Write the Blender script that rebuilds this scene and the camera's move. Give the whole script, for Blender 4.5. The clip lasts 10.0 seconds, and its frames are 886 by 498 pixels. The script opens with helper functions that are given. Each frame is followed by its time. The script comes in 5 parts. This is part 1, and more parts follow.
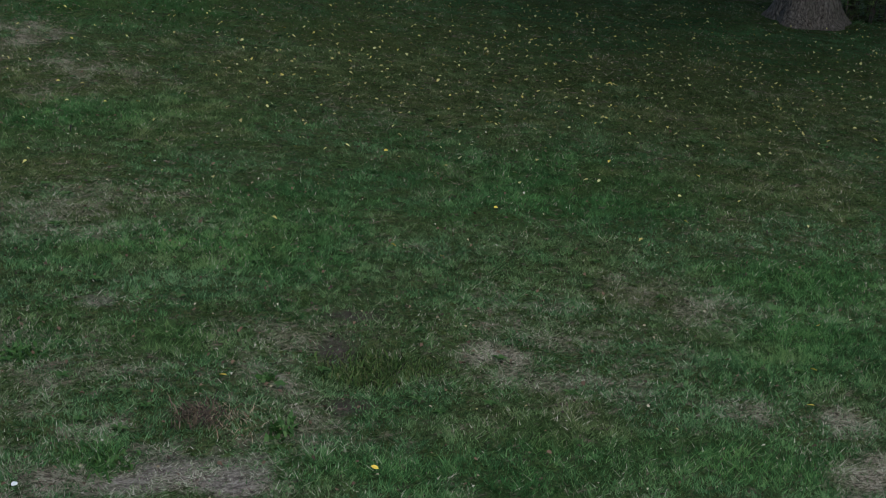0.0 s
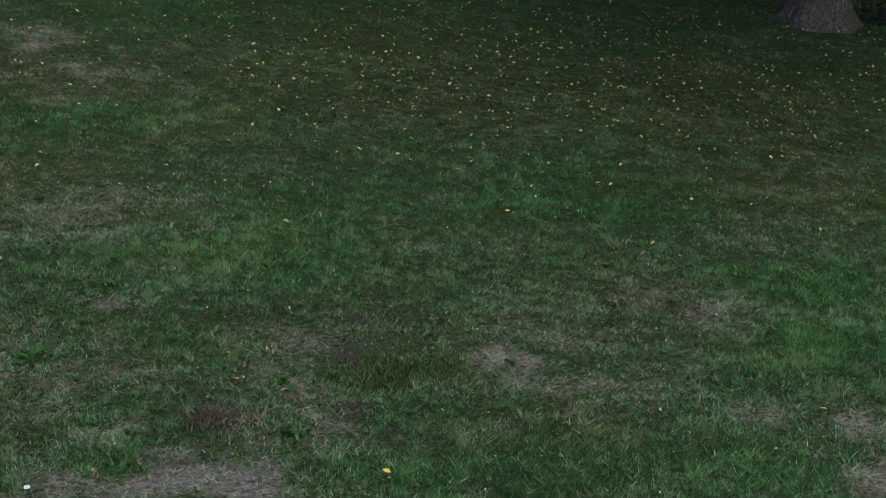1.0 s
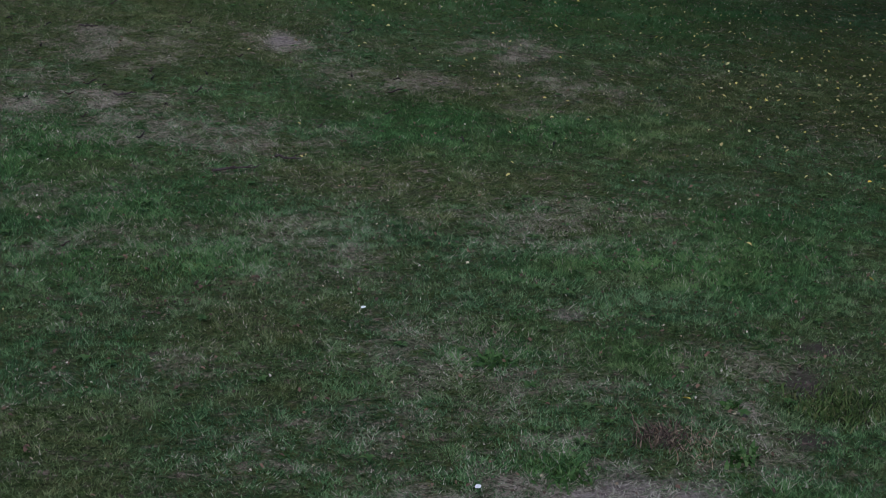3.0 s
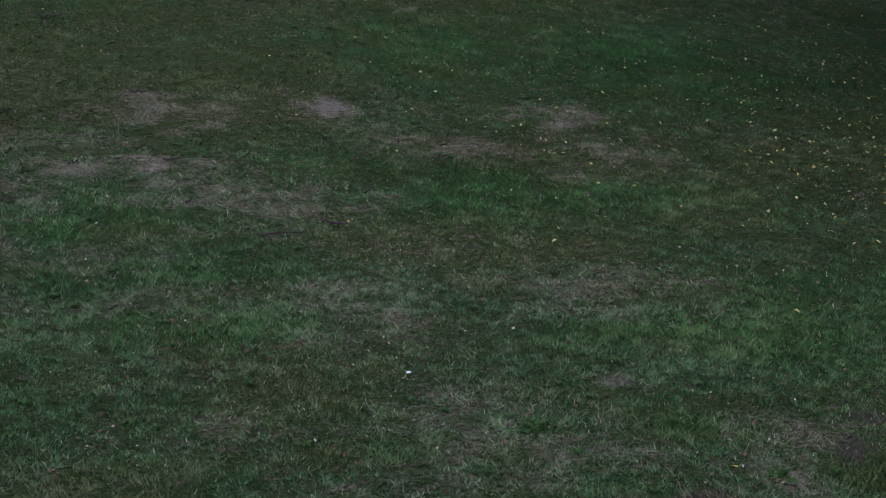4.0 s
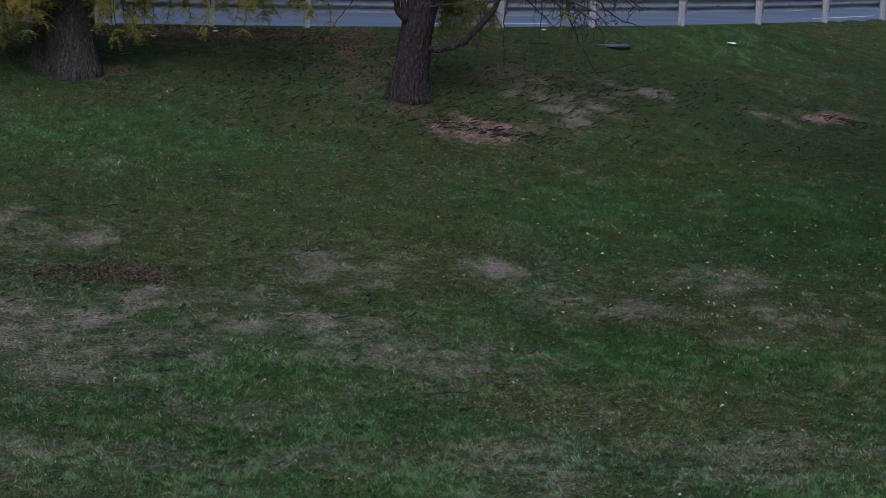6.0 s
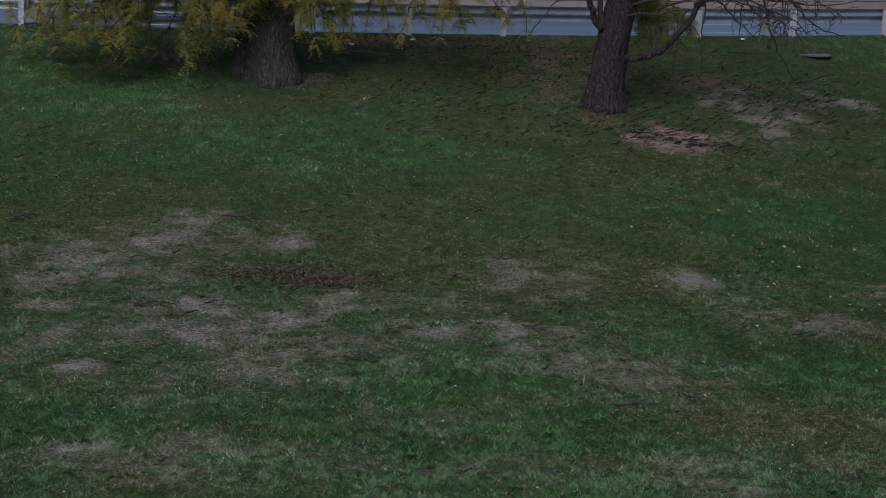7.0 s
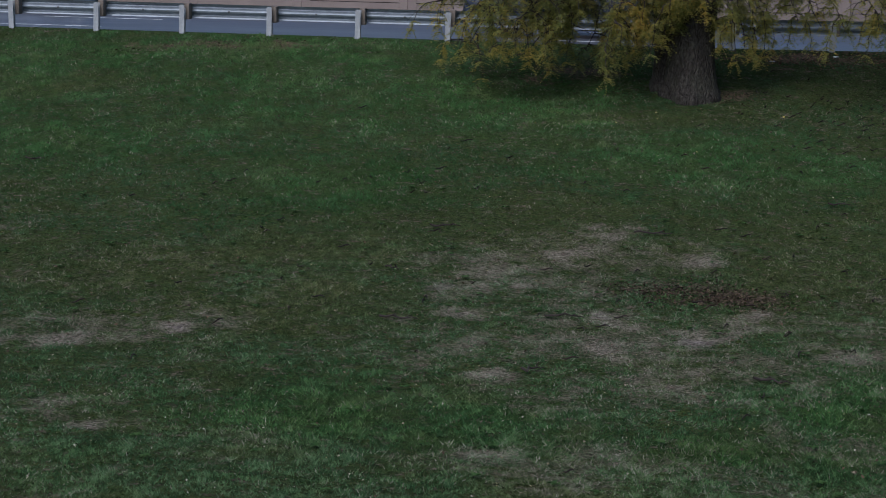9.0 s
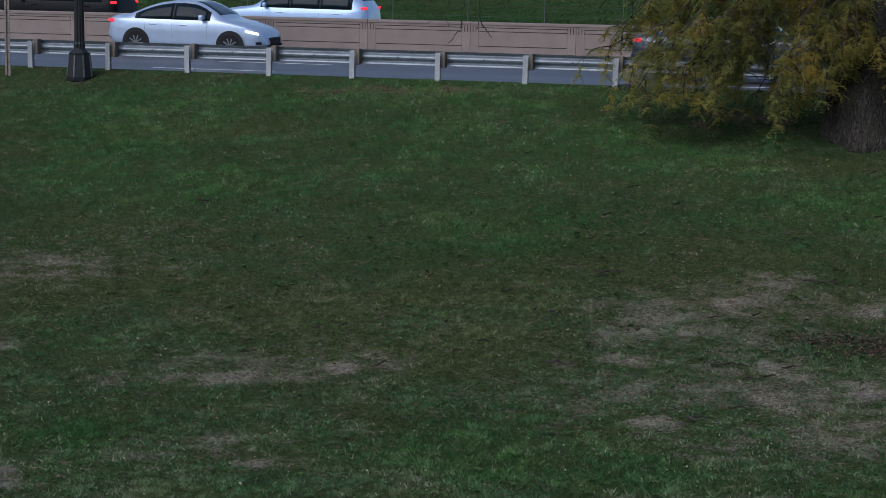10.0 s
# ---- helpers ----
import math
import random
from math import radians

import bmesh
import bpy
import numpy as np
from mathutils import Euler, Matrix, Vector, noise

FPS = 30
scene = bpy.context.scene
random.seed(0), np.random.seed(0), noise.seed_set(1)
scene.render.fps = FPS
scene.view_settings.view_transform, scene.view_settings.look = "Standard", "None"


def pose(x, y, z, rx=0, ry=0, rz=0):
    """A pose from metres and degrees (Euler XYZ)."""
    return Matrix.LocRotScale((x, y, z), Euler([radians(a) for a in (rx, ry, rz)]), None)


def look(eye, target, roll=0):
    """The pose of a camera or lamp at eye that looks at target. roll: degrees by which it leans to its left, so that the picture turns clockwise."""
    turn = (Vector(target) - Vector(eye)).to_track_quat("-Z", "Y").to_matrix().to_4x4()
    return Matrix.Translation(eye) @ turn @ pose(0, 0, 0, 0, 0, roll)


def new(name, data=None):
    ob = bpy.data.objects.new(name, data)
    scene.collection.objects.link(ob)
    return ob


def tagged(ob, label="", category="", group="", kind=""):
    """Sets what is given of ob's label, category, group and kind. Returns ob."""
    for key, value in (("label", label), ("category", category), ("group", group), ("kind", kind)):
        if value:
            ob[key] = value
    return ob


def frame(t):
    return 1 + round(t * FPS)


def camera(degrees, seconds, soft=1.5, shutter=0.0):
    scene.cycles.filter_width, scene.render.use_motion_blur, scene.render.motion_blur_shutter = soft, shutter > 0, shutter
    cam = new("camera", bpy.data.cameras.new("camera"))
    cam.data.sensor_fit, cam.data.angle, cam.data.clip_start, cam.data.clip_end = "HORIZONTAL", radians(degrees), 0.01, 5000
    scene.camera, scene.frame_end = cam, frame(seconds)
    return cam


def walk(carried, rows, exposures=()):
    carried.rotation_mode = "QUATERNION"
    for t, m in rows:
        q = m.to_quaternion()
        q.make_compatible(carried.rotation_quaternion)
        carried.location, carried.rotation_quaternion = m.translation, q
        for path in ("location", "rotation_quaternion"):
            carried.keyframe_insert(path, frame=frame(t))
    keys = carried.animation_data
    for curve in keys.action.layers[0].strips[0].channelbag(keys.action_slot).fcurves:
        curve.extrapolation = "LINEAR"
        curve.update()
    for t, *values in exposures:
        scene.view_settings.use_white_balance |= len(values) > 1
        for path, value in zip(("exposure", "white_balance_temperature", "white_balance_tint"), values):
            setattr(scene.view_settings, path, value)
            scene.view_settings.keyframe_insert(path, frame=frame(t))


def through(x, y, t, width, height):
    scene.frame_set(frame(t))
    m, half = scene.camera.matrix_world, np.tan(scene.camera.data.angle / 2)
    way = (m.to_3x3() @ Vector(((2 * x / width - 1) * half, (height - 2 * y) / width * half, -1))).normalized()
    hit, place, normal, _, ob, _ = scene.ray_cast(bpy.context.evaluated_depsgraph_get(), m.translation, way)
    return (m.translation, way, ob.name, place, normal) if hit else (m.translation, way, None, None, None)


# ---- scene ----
# Camera: carried by hand on a raised spot, turning over the lawn from right to left.
EYE = (0.0, 0.0, 5.25)
cam = camera(29.7, 10.0, soft=0.65, shutter=0.08)


def turned(yaw, pitch, roll):
    return pose(*EYE, 90 + pitch, 0, yaw) @ pose(0, 0, 0, 0, 0, roll)


walk(cam, [
    (0.0, turned(-37.801, -18.125, 5.563)),
    (0.5, turned(-37.604, -18.071, 5.444)),
    (1.0, turned(-37.369, -18.049, 5.363)),
    (1.5, turned(-34.302, -18.270, 5.075)),
    (2.0, turned(-29.635, -18.568, 4.538)),
    (2.5, turned(-24.285, -18.842, 4.125)),
    (2.7, turned(-22.441, -18.919, 3.913)),
    (3.8, turned(-19.359, -17.201, 3.700)),
    (4.0, turned(-19.016, -16.557, 3.560)),
    (4.5, turned(-18.236, -14.990, 3.494)),
    (5.0, turned(-17.204, -13.444, 3.443)),
    (5.2, turned(-16.602, -12.861, 3.393)),
    (6.3, turned(-10.995, -11.199, 2.815)),
    (6.5, turned(-9.655, -11.246, 2.774)),
    (7.0, turned(-6.130, -11.397, 2.630)),
    (7.5, turned(-2.440, -11.512, 2.394)),
    (8.0, turned(1.173, -11.482, 2.182)),
    (8.5, turned(4.693, -11.575, 1.972)),
    (9.0, turned(8.217, -11.377, 1.779)),
    (9.5, turned(11.626, -10.917, 1.605)),
    (10.0, turned(14.006, -10.000, 1.487)),
], exposures=[(0.0, 0.5, 5780, 2), (2.5, 0.43, 5530, 14), (4.2, 0.27, 5430, 21), (6.5, 0.27, 5540, 17), (10.0, 0.2, 5650, 11.5)])

# World: even, dull evening sky with a weak, very soft sun behind cloud.
world = bpy.data.worlds.new("overcast_sky")
scene.world = world
world.use_nodes = True
wn = world.node_tree.nodes
sky = wn.new("ShaderNodeTexSky")
sky.sky_type = "NISHITA"
sky.sun_disc = False
sky.sun_elevation = radians(46)
sky.sun_rotation = radians(206)
sky.dust_density = 2.0
sky.ozone_density = 1.0
bg = wn["Background"]
bg.inputs["Strength"].default_value = 0.085
world.node_tree.links.new(sky.outputs[0], bg.inputs["Color"])
sun_data = bpy.data.lights.new("sun", "SUN")
sun_data.energy = 1.45
sun_data.angle = radians(50)
sun_data.color = (1.0, 0.95, 0.9)
sun = new("sun", sun_data)
sun.matrix_world = look((-17, -20, 40), (0, 15, 0))
# ---- materials ----


def material(name, rough=0.8, metal=0.0, spec=0.3):
    m = bpy.data.materials.new(name)
    m.use_nodes = True
    b = m.node_tree.nodes["Principled BSDF"]
    b.inputs["Roughness"].default_value = rough
    b.inputs["Metallic"].default_value = metal
    b.inputs["Specular IOR Level"].default_value = spec
    return m, m.node_tree, b


def tex_noise(nt, scale, detail=4.0, stretch=(1, 1, 1), coord="Object", rough=0.65):
    tc = nt.nodes.new("ShaderNodeTexCoord")
    mp = nt.nodes.new("ShaderNodeMapping")
    mp.inputs["Scale"].default_value = stretch
    n = nt.nodes.new("ShaderNodeTexNoise")
    n.inputs["Scale"].default_value = scale
    n.inputs["Detail"].default_value = detail
    n.inputs["Roughness"].default_value = rough
    nt.links.new(tc.outputs[coord], mp.inputs[0])
    nt.links.new(mp.outputs[0], n.inputs["Vector"])
    return n.outputs["Fac"]


def ramp(nt, fac, stops):
    r = nt.nodes.new("ShaderNodeValToRGB")
    while len(r.color_ramp.elements) < len(stops):
        r.color_ramp.elements.new(0.5)
    for e, (p, c) in zip(r.color_ramp.elements, stops):
        e.position, e.color = p, (*c, 1)
    nt.links.new(fac, r.inputs[0])
    return r.outputs[0]


def mix(nt, fac, a, b, blend="MIX"):
    m = nt.nodes.new("ShaderNodeMix")
    m.data_type, m.blend_type = "RGBA", blend
    for s, v in ((m.inputs[0], fac), (m.inputs[6], a), (m.inputs[7], b)):
        if isinstance(v, (int, float)):
            s.default_value = v
        elif isinstance(v, tuple):
            s.default_value = (*v, 1)
        else:
            nt.links.new(v, s)
    return m.outputs[2]


def bump(nt, b, height, strength, distance):
    n = nt.nodes.new("ShaderNodeBump")
    n.inputs["Strength"].default_value = strength
    n.inputs["Distance"].default_value = distance
    nt.links.new(height, n.inputs["Height"])
    nt.links.new(n.outputs[0], b.inputs["Normal"])


def varied(name, colour, spread=0.35, scale=6.0, rough=0.8, metal=0.0, spec=0.3, fine=60.0, relief=0.3, depth=0.004, stretch=(1, 1, 1)):
    """A surface of one colour with broad stains and a fine grain."""
    m, nt, b = material(name, rough, metal, spec)
    lo = tuple(c * (1 - spread) for c in colour)
    hi = tuple(min(1, c * (1 + spread)) for c in colour)
    broad = ramp(nt, tex_noise(nt, scale, 5, stretch), [(0.3, lo), (0.7, hi)])
    grain = tex_noise(nt, fine, 3, stretch)
    nt.links.new(mix(nt, 0.35, broad, ramp(nt, grain, [(0.3, lo), (0.7, hi)])), b.inputs["Base Color"])
    if relief:
        bump(nt, b, grain, relief, depth)
    return m


def per_island(name, colours, rough=0.7, spec=0.25, through=0.0):
    """Many small pieces in one mesh, each with its own colour out of a range."""
    m, nt, b = material(name, rough, 0, spec)
    g = nt.nodes.new("ShaderNodeNewGeometry")
    n = len(colours)
    nt.links.new(ramp(nt, g.outputs["Random Per Island"], [(i / max(1, n - 1), c) for i, c in enumerate(colours)]), b.inputs["Base Color"])
    if through:
        t = nt.nodes.new("ShaderNodeBsdfTranslucent")
        nt.links.new(b.inputs["Base Color"].links[0].from_socket, t.inputs[0])
        s = nt.nodes.new("ShaderNodeMixShader")
        s.inputs[0].default_value = through
        nt.links.new(b.outputs[0], s.inputs[1])
        nt.links.new(t.outputs[0], s.inputs[2])
        nt.links.new(s.outputs[0], nt.nodes["Material Output"].inputs[0])
    return m


def attribute(nt, name):
    a = nt.nodes.new("ShaderNodeAttribute")
    a.attribute_name = name
    return a


def split(nt, colour):
    s = nt.nodes.new("ShaderNodeSeparateColor")
    nt.links.new(colour, s.inputs[0])
    return s.outputs


def soil_material():
    """Turf seen between the blades; worn, dry, muddy and littered places follow the cover layers."""
    m, nt, b = material("turf", 1.0, 0, 0.0)
    fine = tex_noise(nt, 26, 9, (0.8, 1, 1), "Object", 0.85)
    mid = tex_noise(nt, 9, 5)
    # near-black low stops put the shade between blades into the turf colour
    green = ramp(nt, fine, [(0.416, (0.006, 0.012, 0.003)), (0.500, (0.033, 0.06, 0.014)), (0.596, (0.1, 0.14, 0.045))])
    brown = ramp(nt, fine, [(0.400, (0.036, 0.044, 0.012)), (0.600, (0.12, 0.125, 0.045))])
    c = mix(nt, ramp(nt, mid, [(0.48, (0, 0, 0)), (0.68, (1, 1, 1))]), green, brown)
    one, two = split(nt, attribute(nt, "cover_a").outputs[0]), split(nt, attribute(nt, "cover_b").outputs[0])
    shred = tex_noise(nt, 8, 9, (0.7, 1, 1))

    def torn(mask, lo=0.25):
        """The mask broken up into shreds at its edge."""
        s = nt.nodes.new("ShaderNodeMath")
        s.operation = "MULTIPLY_ADD"
        s.inputs[1].default_value = 1.9
        nt.links.new(shred, s.inputs[0])
        nt.links.new(mask, s.inputs[2])
        r = nt.nodes.new("ShaderNodeMapRange")
        r.inputs["From Min"].default_value = 0.85 + lo
        r.inputs["From Max"].default_value = 1.85
        nt.links.new(s.outputs[0], r.inputs["Value"])
        return r.outputs[0]

    c = mix(nt, two[2], c, ramp(nt, fine, [(0.404, (0.008, 0.017, 0.005)), (0.500, (0.033, 0.072, 0.016)), (0.608, (0.088, 0.15, 0.04))]))
    c = mix(nt, torn(one[1]), c, ramp(nt, fine, [(0.42, (0.04, 0.04, 0.024)), (0.500, (0.22, 0.185, 0.135)), (0.585, (0.55, 0.47, 0.37))]))
    c = mix(nt, torn(one[0]), c, ramp(nt, fine, [(0.416, (0.1, 0.082, 0.07)), (0.500, (0.25, 0.208, 0.182)), (0.596, (0.45, 0.39, 0.345))]))
    c = mix(nt, torn(one[2], -0.25), c, ramp(nt, fine, [(0.380, (0.03, 0.026, 0.02)), (0.620, (0.08, 0.068, 0.055))]))
    c = mix(nt, torn(two[0]), c, ramp(nt, fine, [(0.428, (0.03, 0.026, 0.015)), (0.500, (0.1, 0.078, 0.052)), (0.584, (0.24, 0.17, 0.115))]))
    c = mix(nt, torn(two[1]), c, ramp(nt, fine, [(0.428, (0.06, 0.04, 0.035)), (0.500, (0.27, 0.16, 0.13)), (0.590, (0.48, 0.32, 0.28))]))
    nt.links.new(c, b.inputs["Base Color"])
    bump(nt, b, fine, 0.7, 0.02)
    return m


def blade_material():
    m, nt, b = material("grass_blade", 0.9, 0, 0.02)
    g = nt.nodes.new("ShaderNodeNewGeometry")
    r = attribute(nt, "tone").outputs["Fac"]
    tint = split(nt, attribute(nt, "tint").outputs[0])
    fresh = ramp(nt, r, [(0, (0.02, 0.04, 0.018)), (0.5, (0.055, 0.11, 0.05)), (0.8, (0.11, 0.195, 0.092)), (1, (0.2, 0.3, 0.155))])
    lush = ramp(nt, r, [(0, (0.017, 0.041, 0.011)), (0.5, (0.045, 0.112, 0.035)), (0.85, (0.092, 0.198, 0.064)), (1, (0.15, 0.275, 0.085))])
    olive = ramp(nt, r, [(0, (0.026, 0.036, 0.01)), (0.5, (0.086, 0.098, 0.033)), (1, (0.2, 0.2, 0.09))])
    straw = ramp(nt, r, [(0, (0.1, 0.085, 0.058)), (0.5, (0.3, 0.262, 0.2)), (1, (0.52, 0.47, 0.385))])
    c = mix(nt, tint[1], fresh, lush)
    c = mix(nt, tint[2], c, olive)
    c = mix(nt, tint[0], c, straw)
    nt.links.new(c, b.inputs["Base Color"])
    # normals are bent up towards the sky to even out shading between blades
    soft = nt.nodes.new("ShaderNodeVectorMath")
    soft.operation = "MULTIPLY_ADD"
    soft.inputs[1].default_value = (0.45, 0.45, 0.45)
    soft.inputs[2].default_value = (0, 0, 1)
    nt.links.new(g.outputs["Normal"], soft.inputs[0])
    unit = nt.nodes.new("ShaderNodeVectorMath")
    unit.operation = "NORMALIZE"
    nt.links.new(soft.outputs[0], unit.inputs[0])
    nt.links.new(unit.outputs[0], b.inputs["Normal"])
    t = nt.nodes.new("ShaderNodeBsdfTranslucent")
    nt.links.new(c, t.inputs[0])
    s = nt.nodes.new("ShaderNodeMixShader")
    s.inputs[0].default_value = 0.18
    nt.links.new(b.outputs[0], s.inputs[1])
    nt.links.new(t.outputs[0], s.inputs[2])
    nt.links.new(s.outputs[0], nt.nodes["Material Output"].inputs[0])
    return m


def bark_material(name, dark, light, moss):
    """Furrowed bark: short upright plates between dark cracks, with a greenish bloom in places."""
    m, nt, b = material(name, 0.95, 0, 0.1)
    tc = nt.nodes.new("ShaderNodeTexCoord")
    bend = nt.nodes.new("ShaderNodeTexNoise")
    bend.inputs["Scale"].default_value = 7
    nt.links.new(tc.outputs["Object"], bend.inputs["Vector"])
    shifted = nt.nodes.new("ShaderNodeVectorMath")
    shifted.operation = "MULTIPLY_ADD"
    shifted.inputs[1].default_value = (0.16, 0.16, 0.3)
    nt.links.new(bend.outputs["Color"], shifted.inputs[0])
    nt.links.new(tc.outputs["Object"], shifted.inputs[2])
    long = nt.nodes.new("ShaderNodeMapping")
    long.inputs["Scale"].default_value = (1, 1, 0.17)
    nt.links.new(shifted.outputs[0], long.inputs[0])
    cells = nt.nodes.new("ShaderNodeTexVoronoi")
    cells.feature = "DISTANCE_TO_EDGE"
    cells.inputs["Scale"].default_value = 13
    nt.links.new(long.outputs[0], cells.inputs["Vector"])
    ridge = cells.outputs["Distance"]
    plate = tex_noise(nt, 30, 5, (1, 1, 0.4), "Object", 0.75)
    broad = tex_noise(nt, 2.2, 4)
    c = ramp(nt, ridge, [(0.0, tuple(v * 0.15 for v in dark)), (0.1, dark), (0.4, light)])
    c = mix(nt, 0.62, c, ramp(nt, plate, [(0.38, tuple(v * 0.5 for v in dark)), (0.65, light)]))
    c = mix(nt, ramp(nt, broad, [(0.45, (0, 0, 0)), (0.75, (0.5, 0.5, 0.5))]), c, moss)
    nt.links.new(c, b.inputs["Base Color"])
    bump(nt, b, ridge, 1.0, 0.07)
    return m


def asphalt_material():
    m, nt, b = material("asphalt", 0.5, 0, 0.5)
    broad = tex_noise(nt, 0.5, 5, (0.25, 1, 1))
    fine = tex_noise(nt, 90, 3)
    # the blue of the reflected sky is put into the base colour
    c = mix(nt, 0.5, ramp(nt, broad, [(0.3, (0.054, 0.064, 0.084)), (0.7, (0.086, 0.098, 0.128))]), ramp(nt, fine, [(0.3, (0.045, 0.045, 0.05)), (0.7, (0.11, 0.11, 0.12))]))
    nt.links.new(c, b.inputs["Base Color"])
    nt.links.new(ramp(nt, broad, [(0.3, (0.34,) * 3), (0.7, (0.5,) * 3)]), b.inputs["Roughness"])
    bump(nt, b, fine, 0.15, 0.004)
    return m


def paint_material(name, colour, rough=0.25, metal=0.3):
    m, nt, b = material(name, rough, metal, 0.5)
    c = tex_noise(nt, 3, 4)
    nt.links.new(ramp(nt, c, [(0.3, tuple(v * 0.88 for v in colour)), (0.7, colour)]), b.inputs["Base Color"])
    b.inputs["Coat Weight"].default_value = 0.8
    b.inputs["Coat Roughness"].default_value = 0.05
    return m


def lit_material(name, colour, strength):
    m, nt, b = material(name, 0.2, 0, 0.5)
    b.inputs["Base Color"].default_value = (*colour, 1)
    b.inputs["Emission Color"].default_value = (*colour, 1)
    b.inputs["Emission Strength"].default_value = strength
    return m


def leaf_material():
    """Leaflets that turn from olive to yellow and orange by whole sprays."""
    m, nt, b = material("autumn_leaflets", 0.65, 0, 0.15)
    g = nt.nodes.new("ShaderNodeNewGeometry")
    turned = tex_noise(nt, 1.5, 3, (1, 1, 0.6), "Object", 0.6)
    s = nt.nodes.new("ShaderNodeMath")
    s.operation = "MULTIPLY_ADD"
    s.inputs[1].default_value = 0.3
    nt.links.new(g.outputs["Random Per Island"], s.inputs[0])
    nt.links.new(turned, s.inputs[2])
    c = ramp(nt, s.outputs[0], [(0.4, (0.2, 0.235, 0.08)), (0.6, (0.3, 0.31, 0.095)), (0.73, (0.43, 0.38, 0.1)), (0.86, (0.58, 0.44, 0.1)), (0.98, (0.62, 0.37, 0.09))])
    nt.links.new(c, b.inputs["Base Color"])
    t = nt.nodes.new("ShaderNodeBsdfTranslucent")
    nt.links.new(c, t.inputs[0])
    x = nt.nodes.new("ShaderNodeMixShader")
    x.inputs[0].default_value = 0.6
    nt.links.new(b.outputs[0], x.inputs[1])
    nt.links.new(t.outputs[0], x.inputs[2])
    nt.links.new(x.outputs[0], nt.nodes["Material Output"].inputs[0])
    return m


M_SOIL = soil_material()
M_BLADE = blade_material()
M_ASPHALT = asphalt_material()
M_LINE = varied("road_paint", (0.75, 0.75, 0.72), 0.12, 3, 0.6)
M_BARK_A = bark_material("grey_bark", (0.034, 0.03, 0.026), (0.11, 0.097, 0.084), (0.075, 0.08, 0.054))
M_BARK_C = bark_material("brown_bark", (0.06, 0.05, 0.042), (0.2, 0.17, 0.15), (0.1, 0.09, 0.07))
M_BARK_B = bark_material("dark_bark", (0.022, 0.018, 0.018), (0.078, 0.063, 0.061), (0.045, 0.037, 0.034))
M_TWIG = varied("twig_bark", (0.045, 0.035, 0.03), 0.4, 20, 0.9)
M_LEAF_A = leaf_material()
M_IVY = per_island("ivy_leaves", [(0.035, 0.07, 0.02), (0.07, 0.12, 0.03), (0.12, 0.16, 0.045)], 0.5, 0.3, 0.2)
M_YELLOW = per_island("yellow_fallen_leaves", [(0.3, 0.26, 0.1), (0.42, 0.36, 0.12), (0.55, 0.45, 0.08), (0.44, 0.42, 0.2), (0.62, 0.55, 0.16)], 0.6)
M_BROWN = per_island("brown_fallen_leaves", [(0.04, 0.028, 0.02), (0.09, 0.055, 0.035), (0.13, 0.08, 0.05), (0.18, 0.115, 0.07)], 0.8)
M_LITTER = per_island("dark_leaf_litter", [(0.025, 0.018, 0.012), (0.05, 0.032, 0.02), (0.08, 0.052, 0.034), (0.17, 0.12, 0.08)], 0.85)
M_RUST = per_island("rusty_fallen_leaves", [(0.09, 0.045, 0.03), (0.17, 0.085, 0.058), (0.26, 0.14, 0.095)], 0.8)
M_POD = per_island("dark_seed_pods", [(0.012, 0.009, 0.008), (0.022, 0.014, 0.012), (0.04, 0.024, 0.018)], 0.6)
M_SCRAP = per_island("bleached_leaf_scraps", [(0.2, 0.15, 0.09), (0.32, 0.27, 0.18), (0.45, 0.42, 0.33), (0.42, 0.34, 0.14)], 0.8)
M_DRY = per_island("dry_stalks", [(0.09, 0.05, 0.03), (0.2, 0.13, 0.08), (0.36, 0.29, 0.19), (0.45, 0.38, 0.27)], 0.9)
M_GALV = varied("galvanised_steel", (0.25, 0.28, 0.31), 0.3, 5, 0.5, 0.4, 0.5, 80, 0.1, 0.002)
M_POST = varied("weathered_white_post", (0.4, 0.41, 0.42), 0.25, 7, 0.8, 0, 0.3, 50, 0.3, 0.003, (1, 1, 0.4))
M_BLOCK = varied("weathered_wood_block", (0.2, 0.165, 0.135), 0.4, 12, 0.9, 0, 0.2, 70, 0.5, 0.004, (1, 1, 0.3))
M_BLACK = varied("black_cast_iron", (0.012, 0.012, 0.014), 0.4, 10, 0.35, 0.0, 0.5, 60, 0.15, 0.002)
M_RIB = varied("pale_iron_rib", (0.11, 0.11, 0.11), 0.5, 14, 0.55, 0, 0.4)
M_POLE = varied("rusty_steel_channel", (0.24, 0.2, 0.17), 0.45, 14, 0.75, 0.2, 0.4, 70, 0.3, 0.002)
M_CONC = varied("tan_concrete", (0.265, 0.212, 0.185), 0.2, 1.2, 0.9, 0, 0.2, 40, 0.3, 0.004)
M_CONC_D = varied("dark_concrete_groove", (0.05, 0.04, 0.035), 0.4, 4, 0.95, 0, 0.1)
M_IRON = varied("cast_iron_cover", (0.12, 0.12, 0.12), 0.35, 18, 0.6, 0.3, 0.4)
M_PAPER = varied("crumpled_paper", (0.75, 0.75, 0.74), 0.1, 10, 0.8)
M_TYRE = varied("tyre_rubber", (0.015, 0.015, 0.016), 0.3, 20, 0.85)
M_RIM = varied("alloy_rim", (0.2, 0.21, 0.23), 0.3, 20, 0.35, 0.8, 0.5)
M_GLASS = varied("tinted_car_glass", (0.008, 0.016, 0.022), 0.3, 2, 0.12, 0, 0.12, 60, 0)
